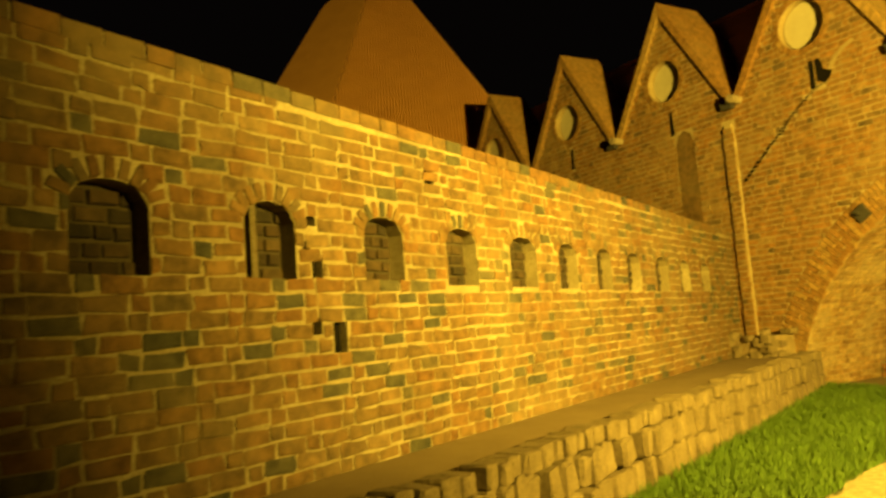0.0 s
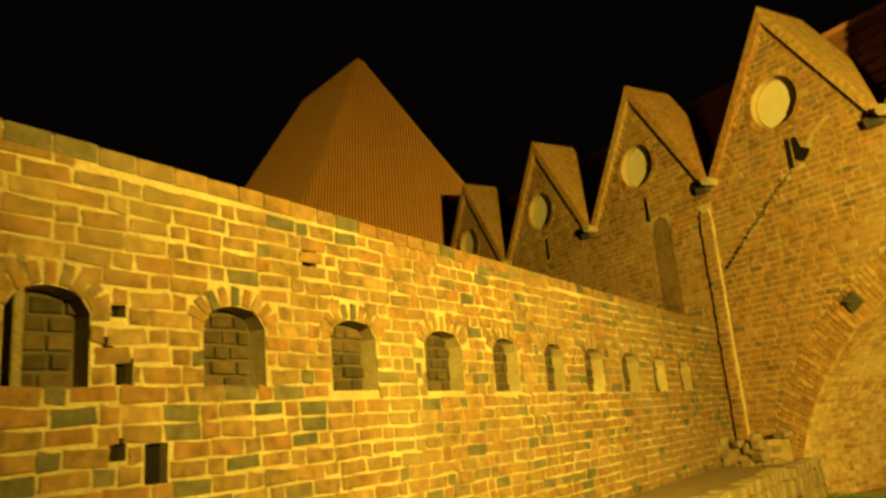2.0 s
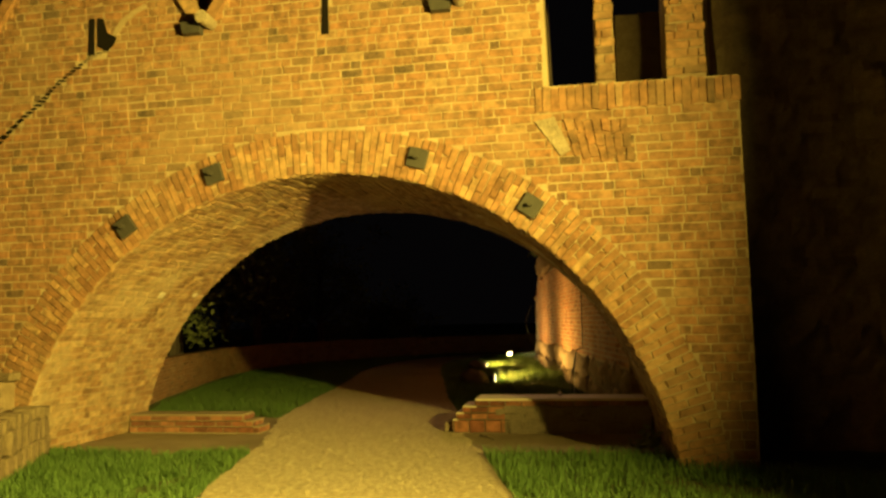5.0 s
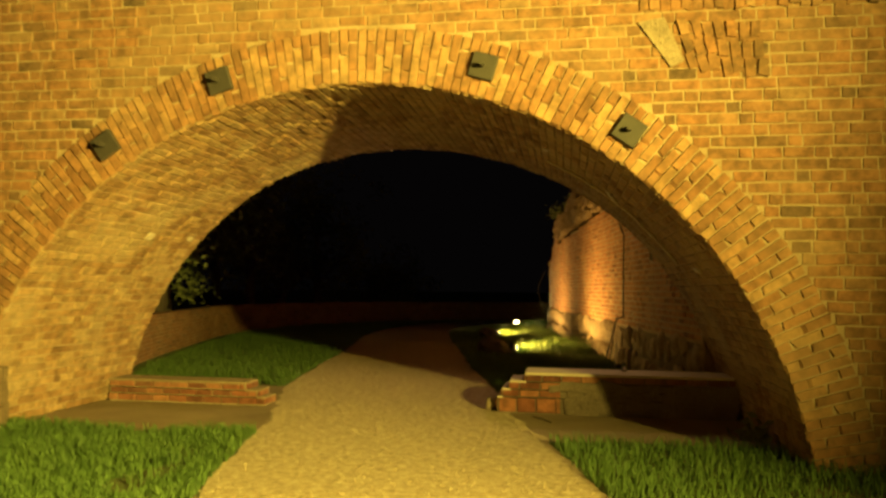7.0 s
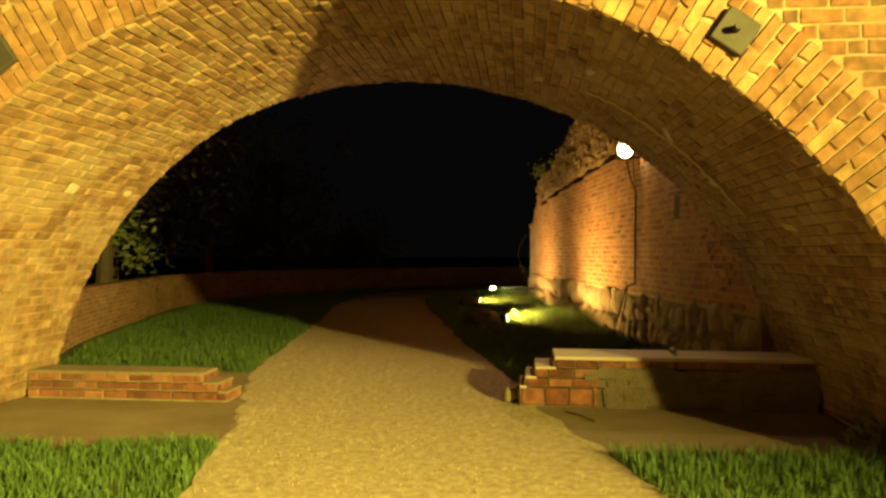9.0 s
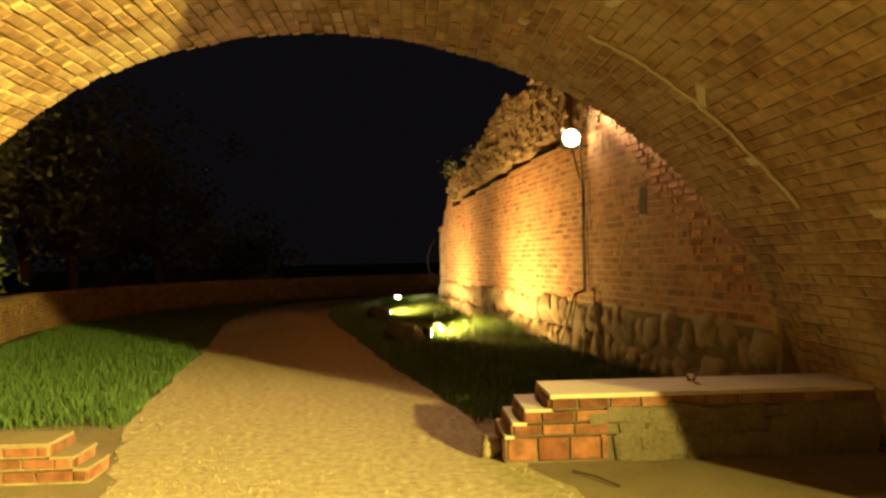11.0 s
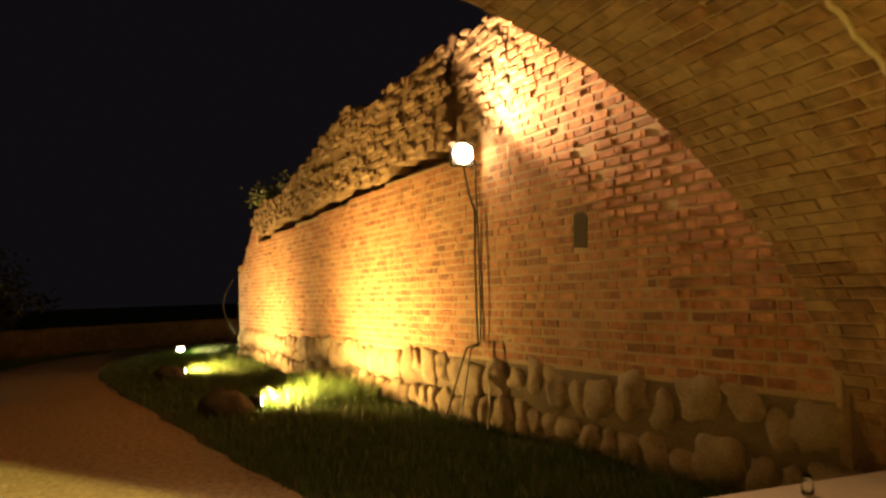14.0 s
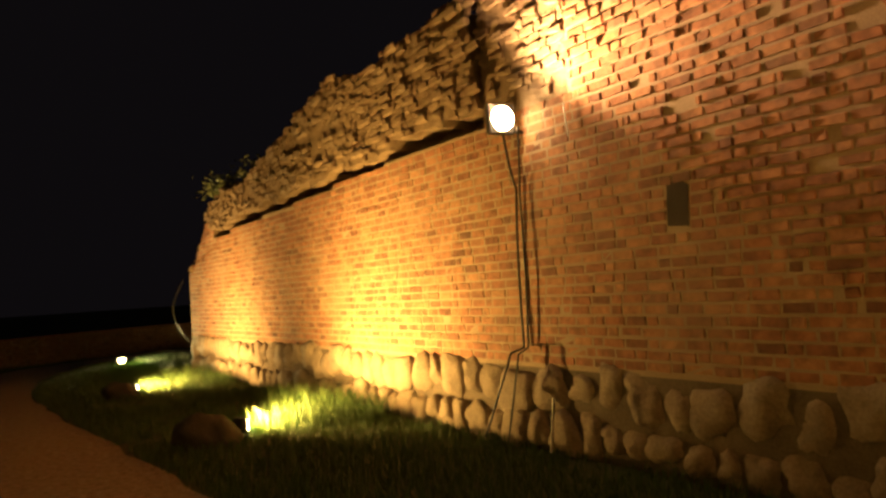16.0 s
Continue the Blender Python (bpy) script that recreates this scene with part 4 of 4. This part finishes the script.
def ground_spot(x, y, yaw, size):
    s = tagged(new("ground_spotlight"), "small lit floodlight on the grass aimed at the wall", "floodlight", "floodlights in the grass")
    s.matrix_basis = Matrix.Translation((x, y, 0)) @ Matrix.Rotation(yaw, 4, "Z") @ Matrix.Scale(size, 4)
    bm = bmesh.new()
    box(bm, -0.13, 0.13, -0.06, 0.05, 0.06, 0.26)
    bmesh.ops.bevel(bm, geom=bm.edges, offset=0.02, segments=2, affect="EDGES")
    part("housing", bm, MAT["iron"], s)
    bm = bmesh.new()
    box(bm, -0.11, 0.11, 0.05, 0.062, 0.08, 0.24)
    part("lens", bm, MAT["spot_glow"], s, "glaring yellow lens")
    for sx in (-1, 1):
        bm = bmesh.new()
        box(bm, sx * 0.14 - 0.012, sx * 0.14 + 0.012, -0.02, 0.02, -0.02, 0.18)
        part("leg", bm, MAT["iron"], s)


ground_spot(-3.98, 24.7, radians(-65), 0.9)
ground_spot(-4.95, 30.9, radians(-70), 0.9)
ground_spot(-4.85, 39.4, radians(-160), 0.9)


dark_boulder = shared_b[0].copy()
dark_boulder.materials[0] = MAT["dark_stone"]


def boulder(x, y, sx, sy, sz):
    ob = new("field_boulder", dark_boulder)
    ob.matrix_basis = Matrix.Translation((x, y, sz * 0.3)) @ Matrix.Diagonal((sx, sy, sz, 1))
    tagged(ob, "dark rounded boulder lying in the grass by the path", "boulder", "boulders hiding the floodlights")


boulder(-4.45, 24.3, 0.75, 0.55, 0.5)
boulder(-5.2, 30.5, 0.6, 0.5, 0.4)

# ---- house with a steep tiled roof ----
house = tagged(new("far_house"), "tall building with a steep tiled hip roof beyond the wall", "house")


def roof_face(name, pts):
    bm = bmesh.new()
    vs = [bm.verts.new(p) for p in pts]
    bm.faces.new(vs)
    res = bmesh.ops.extrude_face_region(bm, geom=bm.faces[:])
    nrm = (Vector(pts[1]) - Vector(pts[0])).cross(Vector(pts[2]) - Vector(pts[0])).normalized()
    for v in [g for g in res["geom"] if isinstance(g, bmesh.types.BMVert)]:
        v.co += nrm * 0.15
    return part(name, bm, MAT["tile"], house)


A, B = Vector((-26.7, 13.8, 16.8)), Vector((-27.54, 11.66, 14.93))
C, D, F, G = (T + (Q - T) * 1.6 for T, Q in ((A, Vector((-23.5, 9.95, 9.3))), (A, Vector((-20.9, 14.7, 9.3))), (B, Vector((-26.26, 8.27, 9.67))), (B, Vector((-33.5, 17.6, 9.3)))))
for nm, pts in (("roof_hip", (A, C, D)), ("roof_side", (A, B, F, C)), ("roof_side", (A, D, G, B)), ("roof_hip", (B, G, F))):
    roof_face(nm, pts)
bm = bmesh.new()
lo = [bm.verts.new((p.x, p.y, -0.1)) for p in (C, D, G, F)]
hi = [bm.verts.new((p.x, p.y, p.z - 0.05)) for p in (C, D, G, F)]
for i in range(4):
    bm.faces.new((lo[i], lo[(i + 1) % 4], hi[(i + 1) % 4], hi[i]))
bm.faces.new(hi)
part("house_wall", bm, MAT["bridge_mortar"], house)


def tile_rows(c, d, tops, name, count):
    """Raised pantile rows from the eave c-d up to the roof's upper edges."""
    bm = bmesh.new()
    e = (d - c).normalized()
    n = (d - c).cross(tops[0] - c).normalized()
    if n.z < 0:
        n = -n
    up = n.cross(e)
    if up.z < 0:
        up = -up
    poly = [((p - c).dot(e), (p - c).dot(up)) for p in (c, *tops, d)]
    for i in range(count):
        s, reach = (d - c).length * (i + 0.5) / count, 0.0
        for (s0, h0), (s1, h1) in zip(poly, poly[1:]):
            if min(s0, s1) <= s <= max(s0, s1) and abs(s1 - s0) > 1e-6:
                reach = max(reach, h0 + (h1 - h0) * (s - s0) / (s1 - s0))
        if reach < 0.3:
            continue
        w = 0.05
        base = [c + e * (s + o) + n * (0.15 + q) for o, q in ((-w, 0), (0, 0.05), (w, 0))]
        lo = [bm.verts.new(p) for p in base]
        hi = [bm.verts.new(p + up * (reach - 0.05)) for p in base]
        for j in range(2):
            bm.faces.new((lo[j], lo[j + 1], hi[j + 1], hi[j]))
    tagged(part(name, bm, MAT["tile"], house), kind="stuff")


tile_rows(C, D, [A], "tile_row_field", 84)

# ---- trees ----


def tree(x, y, height, spread, seed, label):
    r = random.Random(seed)
    t = tagged(new("tree"), label, "tree", "trees behind the boundary wall")
    t.location = (x, y, 0)
    bm = bmesh.new()

    def limb(p, q, r0, r1):
        m = Matrix.Translation((p + q) / 2) @ (q - p).to_track_quat("Z", "Y").to_matrix().to_4x4()
        bmesh.ops.create_cone(bm, cap_ends=False, segments=7, radius1=r0, radius2=r1, depth=(q - p).length, matrix=m)

    top = Vector((r.uniform(-0.4, 0.4), r.uniform(-0.4, 0.4), height * 0.55))
    limb(Vector((0, 0, -0.1)), top, 0.24, 0.12)
    tips = []
    for i in range(9):
        s = Vector((0, 0, 0)).lerp(top, r.uniform(0.3, 1.0))
        a = r.uniform(0, 6.283)
        q = s + Vector((math.cos(a) * spread * r.uniform(0.4, 0.8), math.sin(a) * spread * r.uniform(0.4, 0.8), height * r.uniform(0.1, 0.35)))
        limb(s, q, 0.09, 0.03)
        tips.append(q)
    part("trunk", bm, MAT["bark"], t)
    verts, faces = [], []
    clumps = [q + Vector((r.gauss(0, 0.7), r.gauss(0, 0.7), r.gauss(0, 0.6))) for q in tips for _ in range(7)]
    clumps += [Vector((r.gauss(0, spread * 0.45), r.gauss(0, spread * 0.45), r.uniform(0.25, 0.98) * height)) for _ in range(26)]
    for c in clumps:
        size = r.uniform(0.4, 0.95)
        for _ in range(46):
            p = c + Vector((r.gauss(0, size * 0.5), r.gauss(0, size * 0.5), r.gauss(0, size * 0.4)))
            d1 = Vector((r.uniform(-1, 1), r.uniform(-1, 1), r.uniform(-0.7, 0.5))).normalized() * r.uniform(0.09, 0.17)
            d2 = d1.cross(Vector((r.uniform(-1, 1), r.uniform(-1, 1), r.uniform(-1, 1)))).normalized() * r.uniform(0.035, 0.07)
            k = len(verts)
            verts += [p - d1, p + d2, p + d1, p - d2]
            faces.append((k, k + 1, k + 2, k + 3))
    ob = new("crown", mesh_of("crown", verts, faces, MAT["leaf"]))
    ob.parent = t


for i, (x, y, h, s) in enumerate(((-14.6, 26.5, 7.0, 2.5), (-16.6, 30.5, 8.4, 2.9), (-17.4, 36.0, 9.0, 3.0), (-20.5, 32.5, 10.5, 3.4), (-16.4, 41.0, 5.4, 2.4), (-14.0, 22.5, 6.0, 2.2), (-12.6, 45.0, 2.6, 1.8), (-15.6, 35.5, 8.6, 3.0), (-14.6, 41.0, 7.6, 2.8))):
    tree(x, y, h, s, 40 + i, "dim leafy tree standing behind the boundary wall")

# ---- grass ----


def inside_poly(x, y, poly):
    hit, j = False, len(poly) - 1
    for i in range(len(poly)):
        (xi, yi), (xj, yj) = poly[i], poly[j]
        if (yi > y) != (yj > y) and x < (xj - xi) * (y - yi) / (yj - yi) + xi:
            hit = not hit
        j = i
    return hit


def lawn(name, poly, count, hmin, hmax, seed, label, keep=None):
    r = random.Random(seed)
    xs, ys = [p[0] for p in poly], [p[1] for p in poly]
    verts, faces, made = [], [], 0
    while made < count:
        x, y = r.uniform(min(xs), max(xs)), r.uniform(min(ys), max(ys))
        if not inside_poly(x, y, poly):
            continue
        made += 1
        g = noise.noise((x * 0.9, y * 0.9, seed)) * 0.5 + 0.5
        if g < 0.3 and r.random() < 0.8 or (keep and not keep(x, y)):
            continue
        h = (hmin + (hmax - hmin) * r.random() ** 1.5) * (0.5 + g)
        a, w, lean = r.uniform(0, 6.283), r.uniform(0.003, 0.007), h * r.uniform(0.1, 0.7)
        la = r.uniform(0, 6.283)
        dx, dy, lx, ly = math.cos(a) * w, math.sin(a) * w, math.cos(la) * lean, math.sin(la) * lean
        k = len(verts)
        verts += [(x - dx, y - dy, -0.01), (x + dx, y + dy, -0.01), (x + dx * 0.7 + lx * 0.35, y + dy * 0.7 + ly * 0.35, h * 0.6), (x - dx * 0.7 + lx * 0.35, y - dy * 0.7 + ly * 0.35, h * 0.6), (x + lx, y + ly, h)]
        faces += [(k, k + 1, k + 2, k + 3), (k + 3, k + 2, k + 4)]
    ob = new(name, mesh_of(name, verts, faces, MAT["grass"]))
    tagged(ob, label, "grass", kind="stuff")


def edge_between(pts, y0, y1):
    return [p for p in pts if y0 <= p[1] <= y1]


left_front = [gf(u, 0, 1.06 + 0.033 * u)[:2] for u in (-3, 0, 3, 6, 9, 11.5)] + [(-9.0, 12.7), (-9.0, 13.5), (-7.6, 13.4), (-6.2, 13.6)] + list(reversed(edge_between(PATH_L, 0, 13.9)))
lawn("grass_left_front", left_front, 52000, 0.05, 0.14, 1, "short green grass between the edge wall and the path")
right_front = edge_between(PATH_R, 4, 13.6) + [(-1.9, 13.9), (-0.6, 13.7), (0.4, 12.8), (3, 12.8), (4, 9), (4, 4)]
lawn("grass_right_front", right_front, 46000, 0.05, 0.16, 2, "short green grass beside the path in front of the arch")
left_back = edge_between(PATH_L, 17.0, 44) + [(-9, 41.5), (-11.3, 38.8), (-13, 35), (-13.5, 30), (-12.2, 24.5), (-11, 20), (-10, 17.5), (-8.3, 17.0)]
lawn("grass_left_back", left_back, 52000, 0.06, 0.16, 3, "green grass between the path and the boundary wall")
right_back = [(-0.9, 16.4), (-1.3, 20), (-2.0, 25), (-3.3, 34.8), (-3.2, 38), (-2, 42)] + list(reversed(edge_between(PATH_R, 17.0, 41)))
lawn("grass_right_back", right_back, 60000, 0.06, 0.17, 4, "green grass at the foot of the ruined wall")
lawn("tall_grass", [(-3.9, 24.6), (-2.2, 24.0), (-1.9, 25.9), (-3.2, 26.6)], 2600, 0.15, 0.42, 5, "tall lit grass in front of the floodlight")
lawn("tall_grass", [(-4.9, 30.8), (-3.0, 30.6), (-3.1, 33.0), (-4.6, 32.6)], 1800, 0.12, 0.35, 6, "tall lit grass in front of the floodlight")
lawn("tall_grass", [(-4.6, 38.8), (-3.0, 36.5), (-2.6, 37.6), (-3.8, 39.6)], 1200, 0.12, 0.35, 7, "tall lit grass in front of the floodlight")

# ---- loose gravel ----
r = random.Random(21)
verts, faces = [], []
while len(faces) < 4 * 34000:
    y = 2.0 + 26.0 * r.random() ** 1.3
    x = r.uniform(-9, 0.5)
    if not inside_poly(x, y, PATH_L + list(reversed(PATH_R))):
        continue
    q, h, a, k = 0.004 + 0.018 * r.random() ** 2.5, r.uniform(0.004, 0.015), r.uniform(0, 6.283), len(verts)
    for i in range(3):
        verts.append((x + q * math.cos(a + 2.1 * i) * r.uniform(0.7, 1.2), y + q * math.sin(a + 2.1 * i) * r.uniform(0.7, 1.2), -0.003))
    verts.append((x + r.uniform(-0.3, 0.3) * q, y + r.uniform(-0.3, 0.3) * q, h))
    faces += [(k, k + 1, k + 3), (k + 1, k + 2, k + 3), (k + 2, k, k + 3), (k, k + 2, k + 1)]
tagged(new("loose_gravel", mesh_of("loose_gravel", verts, faces, MAT["gravel"])), "loose grit and pebbles strewn on the path", "gravel", kind="stuff")

# glass on the low wall, stone and twig beside it
m, n, k, b = nodes_of("glass")
b.inputs["Base Color"].default_value, b.inputs["Roughness"].default_value = (0.95, 0.97, 0.95, 1), 0.05
b.inputs["Transmission Weight"].default_value = 1.0
jar = tagged(new("glass_jar"), "small empty clear glass jar standing on the low wall", "jar")
jar.location = (-1.92, 15.95, 0.523)
bm = bmesh.new()
prof = [(0.0, 0.0), (0.03, 0.0), (0.034, 0.01), (0.034, 0.075), (0.024, 0.09), (0.026, 0.11), (0.022, 0.11), (0.02, 0.09), (0.03, 0.072), (0.03, 0.012), (0.0, 0.008)]
bmesh.ops.spin(bm, geom=[e for a, c in zip(prof, prof[1:]) for e in [bm.edges.new((bm.verts.new((a[0], 0, a[1])), bm.verts.new((c[0], 0, c[1]))))]], cent=(0, 0, 0), axis=(0, 0, 1), angle=2 * math.pi, steps=20)
bmesh.ops.remove_doubles(bm, verts=bm.verts, dist=0.0005)
part("jar_body", bm, m, jar, "", True)
ob = new("loose_stone", shared_b[2])
ob.matrix_basis = Matrix.Translation((-3.64, 15.75, 0.07)) @ Matrix.Diagonal((0.16, 0.2, 0.19, 1))
tagged(ob, "dark loose stone leaning at the low wall's end", "stone")
tube("twig", [(-3.1, 15.2, 0.012), (-2.97, 15.02, 0.02), (-2.86, 14.8, 0.012)], 0.009, MAT["bark"], "thin dry twig lying on the gravel", "twig")

# mortar seam on the soffit
SEAM = [(0.44, 15.12), (0.53, 15.09), (0.58, 15.13), (0.64, 15.16), (0.72, 15.18), (0.82, 15.2), (0.92, 15.2)]
seam = []
for a, y in SEAM:
    seam.append((ACX + (AR - 0.012) * math.sin(a), y, ACZ + (AR - 0.012) * math.cos(a)))
fine = []
for p, q in zip(seam, seam[1:]):
    for i in range(5):
        v = Vector(p).lerp(Vector(q), i / 5)
        fine.append((v.x + r.uniform(-0.006, 0.006), v.y + r.uniform(-0.015, 0.015), v.z + r.uniform(-0.006, 0.006)))
ob = tube("mortar_seam", [*fine, seam[-1]], 0.015, MAT["slab"], "pale mortar seam smeared along the arch soffit", "mortar seam")
tagged(ob, kind="structure")


def shrub(name, x, y, z, size, count, seed, label):
    q, verts, faces = random.Random(seed), [], []
    for _ in range(count):
        p = Vector((x + q.gauss(0, size * 0.4), y + q.gauss(0, size * 0.5), z + abs(q.gauss(0, size * 0.4))))
        d1 = Vector((q.uniform(-1, 1), q.uniform(-1, 1), q.uniform(-0.5, 1))).normalized() * q.uniform(0.04, 0.08)
        d2 = d1.cross(Vector((q.uniform(-1, 1), q.uniform(-1, 1), 0.3))).normalized() * q.uniform(0.015, 0.035)
        k = len(verts)
        verts += [p - d1, p + d2, p + d1, p - d2]
        faces.append((k, k + 1, k + 2, k + 3))
    tagged(new(name, mesh_of(name, verts, faces, MAT["leaf"])), label, "plant", kind="stuff")


shrub("wall_shrub", *tf(2.9, 4.1, -0.2), 0.55, 700, 61, "dark shrub rooted in the crumbling wall top")
shrub("wall_shrub", *tf(4.6, 4.2, -0.3), 0.4, 350, 62, "dark shrub rooted in the crumbling wall top")
shrub("weed", -2.5, 17.0, 0.05, 0.22, 160, 63, "leafy green weed growing behind the low wall")
shrub("weed", -1.5, 16.9, 0.05, 0.2, 140, 64, "leafy green weed growing behind the low wall")
shrub("weed", -0.75, 14.0, 0.05, 0.2, 120, 65, "leafy green weed at the foot of the arch")
lawn("tall_weeds", [(-2.8, 16.6), (-1.0, 16.5), (-1.2, 17.6), (-2.9, 17.8)], 500, 0.12, 0.3, 8, "tall weeds and grass behind the low wall")

# odd pale stones let into the soffit
for a, y, w, h, turn in ((-0.831, 14.55, 0.16, 0.13, 0.1), (-0.823, 15.54, 0.12, 0.09, 0.0), (0.331, 15.35, 0.12, 0.09, 0.3), (0.809, 15.28, 0.17, 0.1, 0.1), (0.655, 15.0, 0.34, 0.1, -0.5), (0.44, 14.4, 0.2, 0.08, 0.2), (0.95, 14.3, 0.26, 0.09, 0.1)):
    bm = bmesh.new()
    box(bm, -w / 2, w / 2, -0.028, 0.0, -h / 2, h / 2)
    bmesh.ops.bevel(bm, geom=bm.edges, offset=0.012, segments=2, affect="EDGES")
    ob = part("soffit_stone", bm, MAT["slab"], bridge, "pale stone let into the brick soffit")
    ob.matrix_basis = soffit_place(a, y) @ Matrix.Rotation(turn, 4, "Y")
